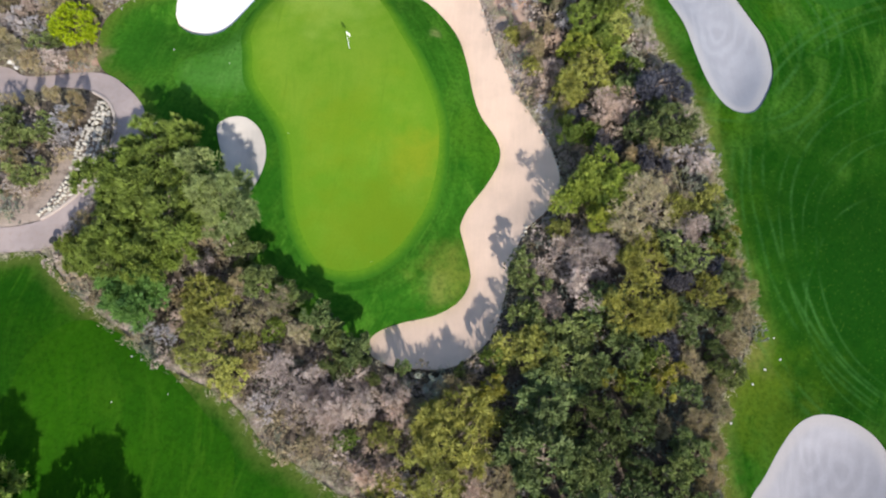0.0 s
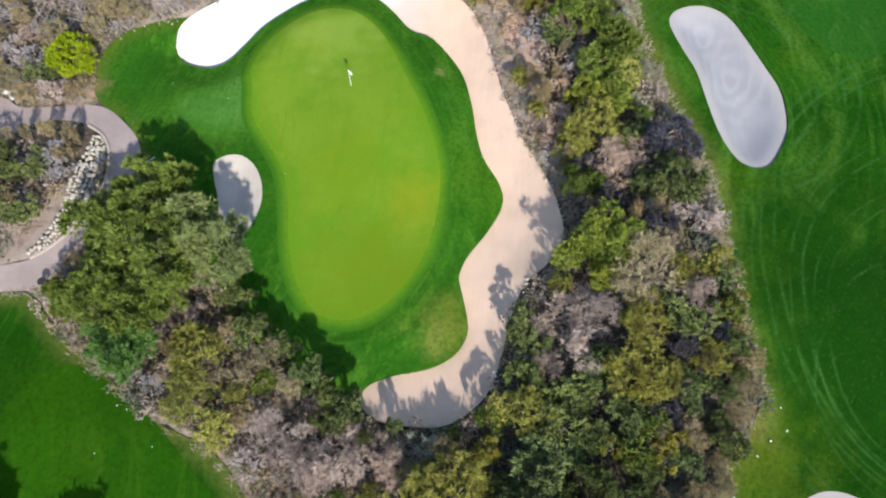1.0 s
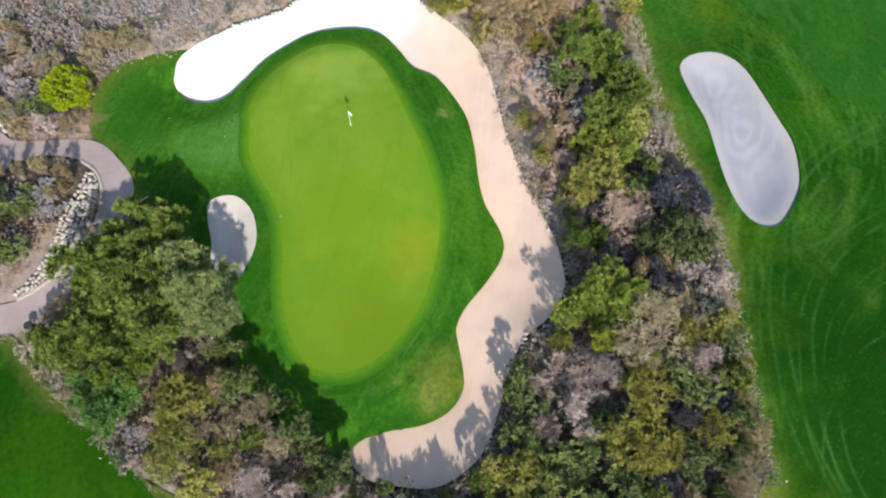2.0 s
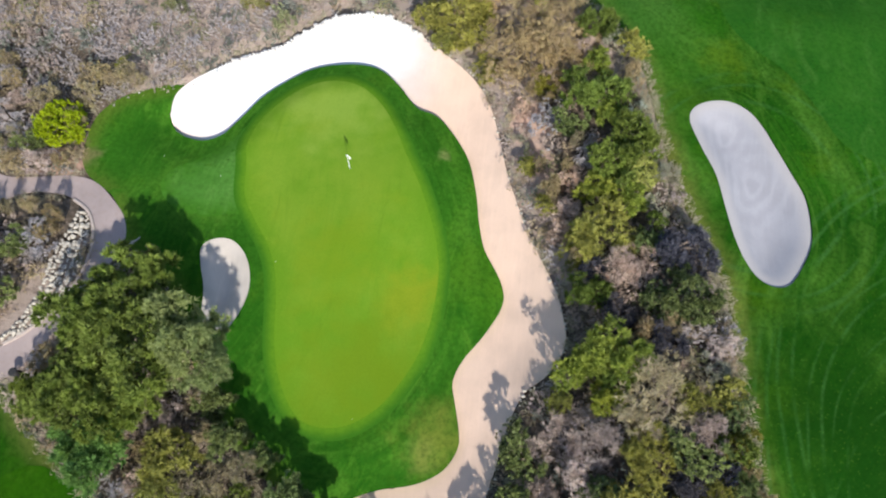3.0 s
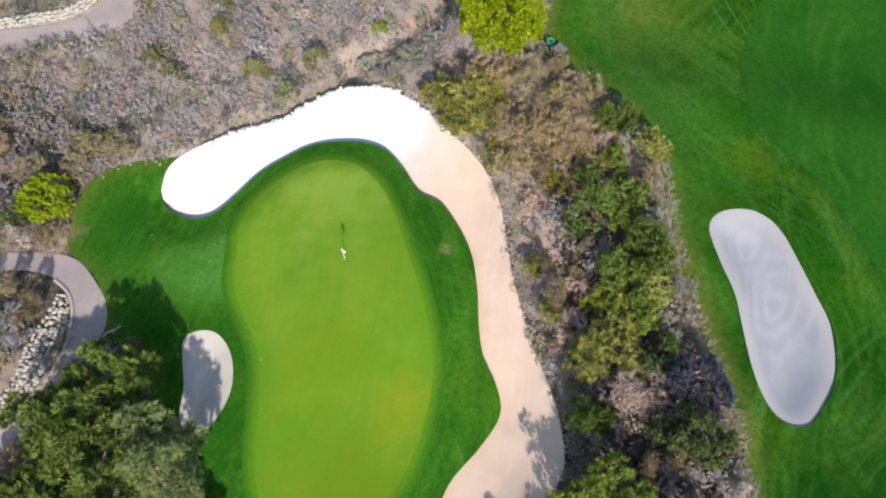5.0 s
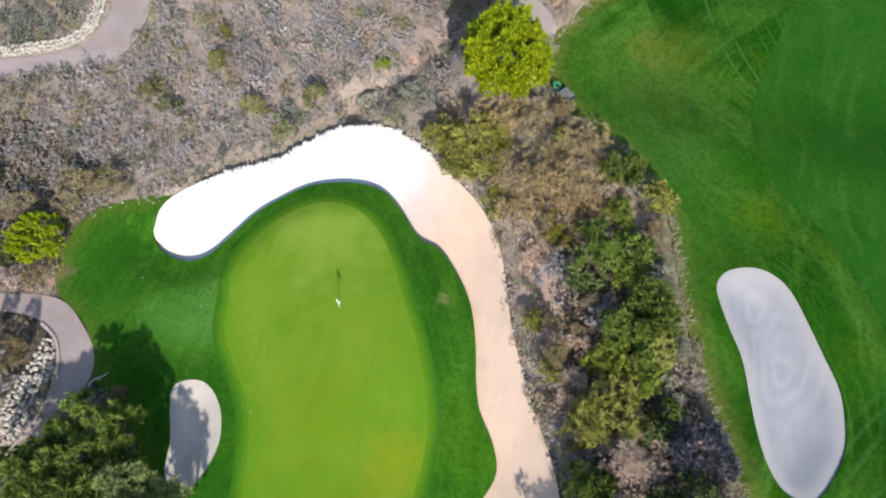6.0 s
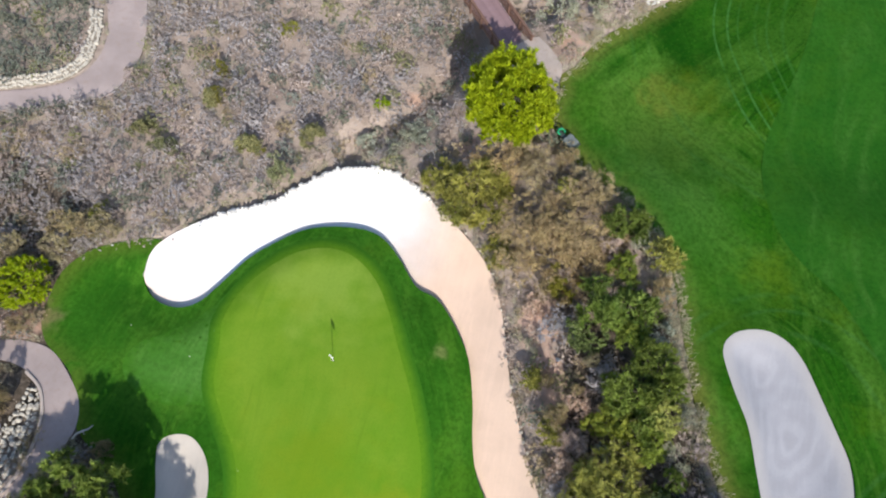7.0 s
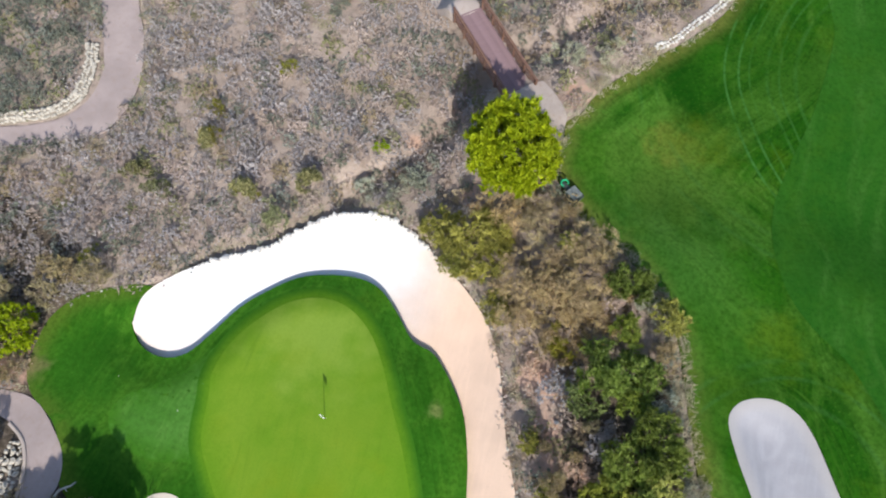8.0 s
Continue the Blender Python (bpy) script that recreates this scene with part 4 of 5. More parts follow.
DRY = [(10.9, 8.7, 1.9), (13.4, 9.4, 2.0), (12.9, 6.7, 1.9), (10.2, 5.6, 1.5), (-2.9, -1.1, 2.1), (-4.2, -2.6, 2.1), (-1.0, -5.6, 1.8), (-8.0, 0.1, 1.5),
       (-14.6, 3.0, 1.2), (10.3, 25.1, 1.4), (10.2, 23.5, 1.0), (14.8, 20.4, 2.2), (-6.6, -2.1, 1.3), (19.4, 10.4, 1.5),
       (-0.1, -0.8, 1.2), (5.2, -6.6, 1.6), (-5.4, -0.6, 1.4)]
BROWN = [(5.2, 39.4, 2.9), (5.2, 43.1, 2.1), (8.2, 39.3, 2.3), (4.9, 36.2, 1.6), (7.4, 37.2, 1.8), (8.6, 42.1, 1.7), (1.9, 43.8, 1.6), (9.8, 36.8, 1.5), (17.0, 12.4, 1.9), (-5.0, -4.2, 1.0), (7.0, -6.5, 1.1)]
PALE = [(13.0, 38.6, 1.1), (14.5, 32.7, 0.9), (4.4, 57.0, 1.5), (7.3, 57.6, 1.4), (2.3, -0.3, 1.3), (7.0, 31.0, 0.7), (-4.6, 46.6, 1.6), (-6.0, 44.5, 1.4), (-8.2, 44.4, 1.2),
        (9.1, 6.3, 1.2), (19.8, 14.2, 1.2), (16.6, 25.6, 1.1), (16.9, 28.0, 1.0), (12.5, 24.9, 0.8)]

plant([tree("oak_tree", s, 2.8, 4.9, L_OAK, "dense dark green oak in the grove beside the cart path", "tree", count=1900, lumps=60, length=0.40, width=0.11, spread=0.55) for s in (1, 2, 3)], OAKS, 2.8, "oaks of the grove", 1)
plant([tree("grey_oak_tree", 5, 2.2, 6.8, L_GREY, "grey-green airy oak leaning over the small bunker", "tree", count=1300, lumps=44, length=0.38, width=0.08, spread=0.55)], GREY_OAKS, 2.2, "grey oaks", 2)
plant([tree("scrub_oak", s, 2.3, 3.0, L_SCRUB, "dark green scrub oak in the brush", "bush", count=760, lumps=40, base=0.3, length=0.38, width=0.145, spread=0.55, stems=3) for s in (11, 12, 13)], SCRUB_OAKS, 2.3, "scrub oaks", 3)
plant([tree("tall_scrub_oak", 14, 1.5, 4.0, L_SCRUB, "tall dark green scrub oak at the lawn's edge", "bush", count=750, lumps=34, base=0.4, length=0.38, width=0.13, spread=0.55, stems=3)], TALL_SCRUB, 1.5, "scrub oaks", 23)
plant([tree("green_scrub_oak", s, 1.9, 2.0, L_FRESH if s == 16 else L_OAK, "olive green leafy scrub oak between fairway and bunker", "bush", count=850, lumps=34, base=0.3, length=0.36, width=0.10, spread=0.5, stems=3) for s in (15, 16)], GREEN_OAKS, 1.9, "scrub oaks", 17)
plant([tree("olive_bush", s, 2.0, 2.3, L_OLIVE, "olive to yellowish green bush in the scrub", "bush", count=800, lumps=34, base=0.2, length=0.40, width=0.075, spread=0.42, stems=3) for s in (21, 22)], OLIVE, 2.0, "olive bushes", 4)
plant([tree("green_bush", s, 2.1, 3.0, L_BRIGHT, "fresh green leafy bush at the edge of the scrub", "bush", count=1100, lumps=44, base=0.3, length=0.40, width=0.12, spread=0.6, stems=2) for s in (31,)], BRIGHT, 2.1, "green bushes", 5)
plant([tree("yellowish_green_bush", s, 1.8, 3.0, L_FRESH, "yellowish green leafy bush beside the bunker sand", "bush", count=800, lumps=28, base=0.3, length=0.40, width=0.10, spread=0.5, stems=2) for s in (33, 34)], FRESH, 1.8, "green bushes", 18)
plant([tree("dusky_bush", 36, 1.5, 1.5, L_DUSK, "bush in dense brush, shade put into its dark blue-grey leaves", "bush", count=700, lumps=28, base=0.1, length=0.34, width=0.06, spread=0.5, wood=M_TWIG, stems=3)], DUSK, 1.5, "dusky bushes", 19)
plant([tree("yellow_bush", s, 1.0, 1.0, L_YELLOW, "small yellow-green bush among the brush", "bush", count=240, lumps=9, base=0.1, length=0.2, width=0.07, stems=2) for s in (41, 42)], YELLOW[5:], 1.0, "yellow bushes", 6)
plant([tree("tall_yellow_bush", 43, 1.0, 2.3, L_YELLOW, "upright yellow-green bush standing out of dark brush", "bush", count=300, lumps=12, base=0.3, length=0.26, width=0.09, stems=2)], YELLOW[:5], 1.0, "yellow bushes", 16)
plant([tree("dry_bush", s, 1.9, 2.0, L_DRY, "dry greyish mauve leafless bush", "bush", count=700, lumps=34, base=0.1, length=0.40, width=0.031, spread=0.42, wood=M_TWIG, stems=4) for s in (51, 52)], DRY, 1.9, "dry bushes", 7)
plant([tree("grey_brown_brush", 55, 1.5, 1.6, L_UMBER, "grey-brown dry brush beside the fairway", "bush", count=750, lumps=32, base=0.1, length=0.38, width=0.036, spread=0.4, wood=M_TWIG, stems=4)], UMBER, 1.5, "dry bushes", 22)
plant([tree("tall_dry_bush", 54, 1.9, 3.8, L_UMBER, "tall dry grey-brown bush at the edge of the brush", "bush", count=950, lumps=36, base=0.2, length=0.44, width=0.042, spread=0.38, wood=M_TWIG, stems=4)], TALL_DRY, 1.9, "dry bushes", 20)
plant([tree("brown_bush", s, 1.9, 1.7, L_BROWN, "brown and olive dry bush in dense brush", "bush", count=700, lumps=40, base=0.1, length=0.36, width=0.031, spread=0.45, wood=M_TWIG, stems=4) for s in (61, 62)], BROWN, 1.9, "brown bushes", 8)
plant([tree("pale_sage_bush", s, 1.2, 1.2, L_PALE, "pale grey-green sage bush", "bush", count=420, lumps=12, base=0.1, length=0.22, width=0.05, spread=0.5, wood=M_TWIG, stems=3) for s in (71, 72)], PALE, 1.2, "pale sage bushes", 9)
FIELD_GREEN = [(-21.3, 45.0, 0.95), (-25.4, 41.2, 1.0), (-17.0, 41.6, 1.2), (-14.2, 40.1, 1.0), (-12.5, 43.4, 1.2), (-23.3, 40.2, 0.9)]
plant([tree("olive_sage_bush", s, 1.0, 1.0, L_WEED, "low olive green bush in the sage field", "bush", count=420, lumps=16, base=0.05, length=0.26, width=0.07, spread=0.5, stems=2) for s in (74, 75)], FIELD_GREEN, 1.0, "green bushes in the sage", 21)
plant([tree("lime_tree", 81, 3.1, 5.0, L_LIME, "round dense yellow-green tree beside the bridge", "tree", count=3400, lumps=100, length=0.42, width=0.19, even=True)], [(1.9, 47.7, 3.45)], 3.1, "", 10)
plant([tree("yellow_green_bush", 82, 2.0, 2.3, L_LIME, "round yellow-green bush beside the lawn", "bush", even=True, count=1000, lumps=36, base=0.2, length=0.32, width=0.16, stems=2)], [(-28.6, 27.2, 1.6)], 2.0, "", 11)
plant([tree("small_green_bush", 83, 0.7, 0.9, L_LIME, "small round yellow-green bush in the sage", "bush", count=150, lumps=7, base=0.05, length=0.18, width=0.08, stems=2)], [(-8.0, 47.7, 0.7)], 0.7, "", 12)
plant([tree("shade_oak", s, 2.8, 5.6, L_OAK, "dark oak standing on the tee lawn", "tree", count=1500, lumps=60, length=0.5, width=0.16, even=True) for s in (91, 92)], [(-17.4, -12.0, 2.8), (-28.0, -9.4, 3.0), (-13.0, -14.6, 2.0), (-24.0, -9.2, 2.1)], 2.8, "oaks by the tee", 13)


# ---- low scrub, past counting ----
BRUSH = []
# bare soil tracks through the scrub
TRACKS = [[(-23.2, 57.7), (-22.6, 54.6), (-22.2, 50.9), (-21.7, 49.5)], [(-20.5, 52.5), (-19.4, 50.5), (-18.6, 47.8)], [(-25.6, 50.0), (-24.5, 47.3), (-22.5, 45.0)], [(-14.6, 59.2), (-13.4, 56.3)],
          [(-18.0, 58.7), (-15.0, 54.7)], [(-17.4, 54.0), (-15.0, 50.1)], [(-17.3, 47.0), (-16.2, 45.2), (-15.7, 42.6), (-14.6, 40.8)], [(-19.2, 41.7), (-19.5, 39.7)],
          [(-5.9, 53.2), (-6.0, 49.4), (-5.6, 48.3)], [(-0.5, 48.0), (0.2, 45.4)], [(7.2, 33.9), (7.6, 31.6), (8.7, 29.6), (9.1, 27.2)]]


def brush():
    """Middle-sized bushes that close the brush between the named ones; kinds change along the strip."""
    kinds = {
        "scrub": tree("scrub_bush", 301, 1.2, 2.1, L_SCRUB, "dark green scrub oak bush in dense brush", "bush", per=5, count=300, lumps=18, base=0.1, length=0.25, width=0.12, stems=2),
        "scrub2": tree("scrub_bush", 302, 1.2, 2.0, L_OAK, "green leafy bush in dense brush", "bush", per=5, count=300, lumps=18, base=0.1, length=0.25, width=0.12, stems=2),
        "olive": tree("olive_scrub_bush", 303, 1.2, 1.8, L_OLIVE, "olive green bush in dense brush", "bush", per=5, count=300, lumps=18, base=0.1, length=0.24, width=0.10, stems=2),
        "dry": tree("dry_scrub_bush", 304, 1.2, 1.6, L_DRY, "dry mauve-grey bush in dense brush", "bush", per=5, count=300, lumps=18, base=0.1, length=0.38, width=0.042, spread=0.4, wood=M_TWIG, stems=2),
        "brown": tree("brown_scrub_bush", 305, 1.2, 1.5, L_BROWN, "brown dry bush in dense brush", "bush", per=5, count=300, lumps=18, base=0.1, length=0.36, width=0.045, spread=0.4, wood=M_TWIG, stems=2),
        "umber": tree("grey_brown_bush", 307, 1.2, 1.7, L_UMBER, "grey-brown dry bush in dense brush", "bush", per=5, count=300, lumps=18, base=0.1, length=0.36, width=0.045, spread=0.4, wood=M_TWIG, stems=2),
        "pale": tree("grey_sage_bush", 306, 1.2, 1.4, L_SAGE, "grey sage bush in dense brush", "bush", per=5, count=260, lumps=16, base=0.1, length=0.24, width=0.06, spread=0.5, wood=M_TWIG, stems=2),
    }
    rng = random.Random(77)
    named = np.array(OAKS + GREY_OAKS + TALL_SCRUB + SCRUB_OAKS + GREEN_OAKS + OLIVE + BRIGHT + FRESH + DUSK + UMBER + TALL_DRY + DRY + BROWN + PALE + FIELD_GREEN + [(1.9, 47.7, 2.9)])
    spots = {k: [] for k in kinds}
    for gy in np.arange(-9.0, 46.0, 1.65):
        for gx in np.arange(-43.75, 26.0, 1.75):
            x, y = gx + rng.uniform(-0.6, 0.6), gy + rng.uniform(-0.6, 0.6)
            draw, size = rng.random(), rng.uniform(0.85, 1.45)
            if y > (33 if x < -21 else 30) and x < 3 or x < -21 and (draw * 7.7 % 1 > 0.75 or y < 9) or not open_ground(np.array([(x, y)]), 0.55)[0] or inside(C_TEE, [(x, y)])[0] > -1.1 or inside(C_LONG, [(x, y)])[0] > -1.1 and x > 3:
                continue
            if (np.hypot(named[:, 0] - x, named[:, 1] - y) - 0.72 * named[:, 2]).min() < 0.2:
                continue
            if x < -21:
                table = (("umber", 0.42), ("pale", 0.66), ("scrub", 0.76), ("dry", 0.88), ("brown", 1.0))
            elif y < 9 and x > 8:
                table = (("scrub", 0.46), ("scrub2", 0.62), ("umber", 0.84), ("olive", 1.0))
            elif y < 8:
                table = (("dry", 0.22), ("umber", 0.40), ("olive", 0.66), ("scrub2", 0.86), ("brown", 0.93), ("pale", 1.0))
            elif y > 36:
                table = (("brown", 0.62), ("olive", 0.86), ("dry", 1.0))
            else:
                table = (("dry", 0.30), ("olive", 0.48), ("scrub", 0.62), ("scrub2", 0.72), ("brown", 0.86), ("pale", 1.0))
            kind = next(k for k, top in table if draw <= top)
            spots[kind].append((x, y, size))
            BRUSH.append((x, y, size))
    for i, k in enumerate(kinds):
        plant([kinds[k]], spots[k], 1.2, "bushes of the brush", 300 + i)


BIG = np.array(OAKS + GREY_OAKS + TALL_SCRUB + SCRUB_OAKS + GREEN_OAKS + OLIVE + BRIGHT + FRESH + DUSK + UMBER + TALL_DRY + DRY + BROWN + PALE + FIELD_GREEN + [(1.9, 47.7, 2.9), (-28.6, 27.2, 2.0)])


def bare_clear(p, wide):
    ok = np.ones(len(p), bool)
    for track in TRACKS:
        ok &= near_line(smooth(track, 0.4, closed=False), p) > wide
    return ok


def open_ground(p, margin):
    ok = np.ones(len(p), bool)
    for c in (C_LONG, C_LAWN, C_FAIR, C_TEE, C_LOOP, C_NORTH, C_APP, C_FARAPP):
        ok &= inside(c, p) < -margin
    bridge = np.array([(-5.4, 60.0), (-3.0, 61.4), (2.8, 54.4), (0.3, 52.8)])
    return ok & (inside(bridge, p) < -0.5 * margin) & (near_line(C_RETAIN, p) > 0.55 + 0.8 * margin) & bare_clear(p, 0.38 + 0.5 * margin) & (near_line(smooth(FAIR_WALL, 0.5, closed=False), p) > 0.7) & (near_line(smooth(PATH_WALL, 0.5, closed=False) - (0.35, 0), p) > 0.8) & (near_line(smooth(ROCK_LINE, 0.5, closed=False) - (0.8, 0), p) > 1.1)


brush()
BIG = np.concatenate([BIG, np.array(BRUSH) * (1, 1, 0.75)])


def scatter(seed, count, box, margin, clear=0.0):
    rng = np.random.default_rng(seed)
    p = np.c_[rng.uniform(box[0], box[1], count), rng.uniform(box[2], box[3], count)]
    p = p[open_ground(p, margin)]
    if clear:
        p = p[(np.sqrt(((p[:, None] - BIG[None, :, :2]) ** 2).sum(2)) - BIG[None, :, 2]).min(1) > -clear]
    return p


def cover(p, scale, seed):
    """Smooth 0 to 1 clouds over the plan."""
    return np.array([0.5 + 0.5 * noise.noise((x * scale + seed * 7.3, y * scale, seed)) for x, y in p])


def mound_points(rng, r, h, lumps, count):
    """Places and outward ways on a low shrub: a few soft mounds run together."""
    turn = rng.uniform(0, 6.28, lumps)
    centres = np.c_[np.cos(turn), np.sin(turn)] * (rng.uniform(0.1, 0.62, lumps) * r)[:, None]
    size = rng.uniform(0.38, 0.62, lumps) * r
    pick = rng.choice(lumps, count, p=size ** 2 / (size ** 2).sum())
    d = unit(rng.normal(size=(count, 3)) * (1, 1, 0.9) + (0, 0, 0.45))
    d[:, 2] = np.abs(d[:, 2])
    shell = (size[pick] * rng.uniform(0.7, 1.05, count))[:, None]
    at = np.c_[centres[pick] + d[:, :2] * shell, d[:, 2] * (h * size[pick] / (0.62 * r)) * rng.uniform(0.7, 1.05, count)]
    return at, d


def low_scrub(name, seed, pts, mat, label, category, r, h, count, per, length, width, spread, lumps=5):
    rng = np.random.default_rng(seed)
    kinds = []
    for k in range(8):
        at, way = mound_points(rng, r, h, lumps, count)
        kinds.append(sprigs(rng, at, unit(way + (0, 0, 0.3)), 2 * per, 0.62 * length, 1.35 * width, spread + 0.2, 0.75))
    z = ground_height(pts)
    verts, tones = [], []
    for (x, y), g in zip(pts, z):
        v = kinds[rng.integers(8)]
        a, s = rng.uniform(0, 6.28), rng.uniform(0.55, 1.4)
        c, d = math.cos(a) * s, math.sin(a) * s
        verts.append(np.c_[v[:, 0] * c - v[:, 1] * d + x, v[:, 0] * d + v[:, 1] * c + y, v[:, 2] * s * rng.uniform(0.8, 1.2) + g - 0.03])
        tones.append(np.full(len(v), rng.uniform(0, 1)))
    ob = new(name, leaf_mesh(name, np.concatenate(verts), mat, np.concatenate(tones)))
    return tagged(ob, label, category, kind="stuff")


def choose(pts, chance, seed):
    return pts[np.random.default_rng(seed).uniform(size=len(pts)) < chance]


ALL = (-43.0, 26.0, -10.0, 70.0)


def field_points(seed, cell, margin):
    """One jittered place in each cell of the open scrub."""
    rng = np.random.default_rng(seed)
    gx, gy = np.meshgrid(np.arange(ALL[0], ALL[1], cell), np.arange(ALL[2], ALL[3], cell))
    p = np.c_[gx.ravel(), gy.ravel()] + rng.uniform(-0.42, 0.42, (gx.size, 2)) * cell
    p = p[open_ground(p, margin)]
    return p[(np.sqrt(((p[:, None] - BIG[None, :, :2]) ** 2).sum(2)) - np.where((p[:, 1] < 30) & (p[:, 0] > -24), 0.5, 0.8)[:, None] * BIG[None, :, 2]).min(1) > 0]


field = field_points(100, 1.02, 0.2)
north = step01((field[:, 1] - 30) / 6) * step01((3.0 - field[:, 0]) / 4)
west = step01((-24.0 - field[:, 0]) / 3) * (1 - north)
far = step01((field[:, 1] - 52) / 4) * step01((field[:, 0] - 1) / 3)
drift = cover(field, 0.16, 3)
sage_w = (0.78 * north * (0.35 + 0.9 * step01((drift - 0.3) / 0.35)) + 0.35 * west + 0.12) * (1 - 0.5 * far) * (1 - 0.45 * step01((field[:, 0] + 16) / 8))
dry_w = 0.15 + 0.25 * far + 0.28 * (1 - north) + 0.15 * step01((0.45 - drift) / 0.2)
brown_w = 0.05 + 0.30 * (1 - north) * (1 - 0.5 * west) + 0.12 * far
corner = step01((-33 - field[:, 0]) / 2) * step01((field[:, 1] - 42) / 3)
sage_w = sage_w * (1 - 0.85 * corner)
weed_w = 0.06 + 0.35 * far + 0.30 * step01((cover(field, 0.2, 8) - 0.55) / 0.12) + 0.3 * corner
south = step01((9 - field[:, 1]) / 2) * step01((field[:, 0] - 7) / 2)
sage_w, dry_w, brown_w, weed_w = sage_w * (1 - 0.8 * south), dry_w * (1 - 0.8 * south), brown_w * (1 - 0.8 * south), weed_w + 0.15 * south
teal_w = 0.10 + 2.4 * corner + 0.35 * north * step01((cover(field, 0.25, 21) - 0.52) / 0.1) + 0.9 * south
bare_w = 0.01 + 0.35 * step01((cover(field * (1.0, 0.3), 0.4, 11) - 0.62) / 0.1)
share = np.cumsum(np.stack([sage_w, dry_w, brown_w, weed_w, teal_w, bare_w], 1), axis=1)
kind_of = (np.random.default_rng(9).uniform(size=len(field))[:, None] * share[:, -1:] > share).sum(1)
low_scrub("sage_scrub", 101, field[kind_of == 0], L_SAGE, "low blue-grey sage scrub covering the dry slope", "scrub", 1.02, 0.95, 47, 5, 0.28, 0.042, 0.6, 5)
low_scrub("dry_scrub", 102, field[kind_of == 1], L_DRY, "low dry brownish mauve brush", "scrub", 0.95, 0.85, 45, 5, 0.27, 0.04, 0.6, 5)
low_scrub("brown_scrub", 105, field[kind_of == 2], L_TAWNY, "low brown and olive dry brush", "scrub", 0.95, 0.85, 45, 5, 0.26, 0.045, 0.6, 5)
low_scrub("green_scrub", 107, field[kind_of == 3], L_WEED, "low greyish green weeds and shrubs", "scrub", 0.95, 0.8, 46, 5, 0.19, 0.055, 0.9, 5)
low_scrub("dark_sage_scrub", 108, field[kind_of == 4], L_TEAL, "low dark blue-green sage scrub", "scrub", 1.0, 0.9, 46, 5, 0.26, 0.045, 0.6, 5)


def straw():
    rng = np.random.default_rng(120)
    p = scatter(121, 32000, ALL, 0.02)
    edge = np.max([inside(c, p) for c in (C_LAWN, C_FAIR, C_TEE, C_LOOP, C_NORTH, C_LONG)], axis=0)
    p = p[(p[:, 0] < 7) | (p[:, 1] > 9) | (edge[:] > -0.5)]
    edge = np.max([inside(c, p) for c in (C_LAWN, C_FAIR, C_TEE, C_LOOP, C_NORTH, C_LONG)], axis=0)
    p = choose(p, np.where(edge > -1.3, 0.75, 0.08) + 0.12 * step01((cover(p, 0.3, 5) - 0.5) / 0.2) + 0.3 * step01((4.5 - near_line(C_RETAIN, p)) / 3), 5)
    # the ragged fringe of the mown grass
    q = rng.uniform((ALL[0], ALL[2]), (ALL[1], ALL[3]), (90000, 2))
    depth = np.max([inside(c, q) for c in (C_FAIR, C_TEE)], axis=0)
    q = q[(depth > -0.8) & (depth < 0.4) & (inside(C_LOOP, q) < -0.2) & (inside(C_APP, q) < -0.2) & (inside(C_FARAPP, q) < -0.2)]
    q = choose(q, (0.45 + 0.55 * step01((cover(q, 0.35, 6) - 0.35) / 0.2)) * np.where((q[:, 1] > 43) | (q[:, 1] < 7), 0.4, 1.0), 7)
    p = np.concatenate([p, q])
    z = np.maximum(ground_height(p), np.where(np.max([inside(c, p) for c in (C_FAIR, C_TEE)], axis=0) > 0, lawn_height(p), -9.0))
    n = 18
    at = np.c_[np.repeat(p, n, 0) + rng.normal(0, 0.14, (len(p) * n, 2)), np.repeat(z, n)]
    verts = sprigs(rng, at, np.tile([(0.0, 0.0, 1.0)], (len(at), 1)), 1, 0.36, 0.035, 0.7)
    tone = np.repeat(rng.uniform(0, 1, len(p)) ** 2, n * 3)
    ob = new("dry_grass", leaf_mesh("dry_grass", verts, L_STRAW, tone))
    tagged(ob, "straw-coloured dry grass tufts between the shrubs", "grass", kind="stuff")


straw()


# ---- stones ----
def stone_meshes(mat, count, seed):
    rng = np.random.default_rng(seed)
    out = []
    for k in range(count):
        bm = bmesh.new()
        bmesh.ops.create_icosphere(bm, subdivisions=1, radius=0.5)
        for v in bm.verts:
            v.co *= rng.uniform(0.68, 1.18)
            v.co.z *= 0.75
        bmesh.ops.dissolve_limit(bm, angle_limit=0.28, verts=bm.verts[:], edges=bm.edges[:])
        bmesh.ops.triangulate(bm, faces=bm.faces[:])
        me = bpy.data.meshes.new("stone")
        bm.to_mesh(me)
        bm.free()
        me.materials.append(mat)
        out.append(me)
    return out


def stone_at(meshes, parent, rng, x, y, z, size, name="stone"):
    ob = new(name, rng.choice(meshes))
    ob.parent = parent
    ob.matrix_basis = Matrix.LocRotScale((x, y, z), Euler((rng.uniform(-0.3, 0.3), rng.uniform(-0.3, 0.3), rng.uniform(0, 6.28))), (size * rng.uniform(0.8, 1.35), size * rng.uniform(0.75, 1.1), size * rng.uniform(0.8, 1.1)))
    return ob


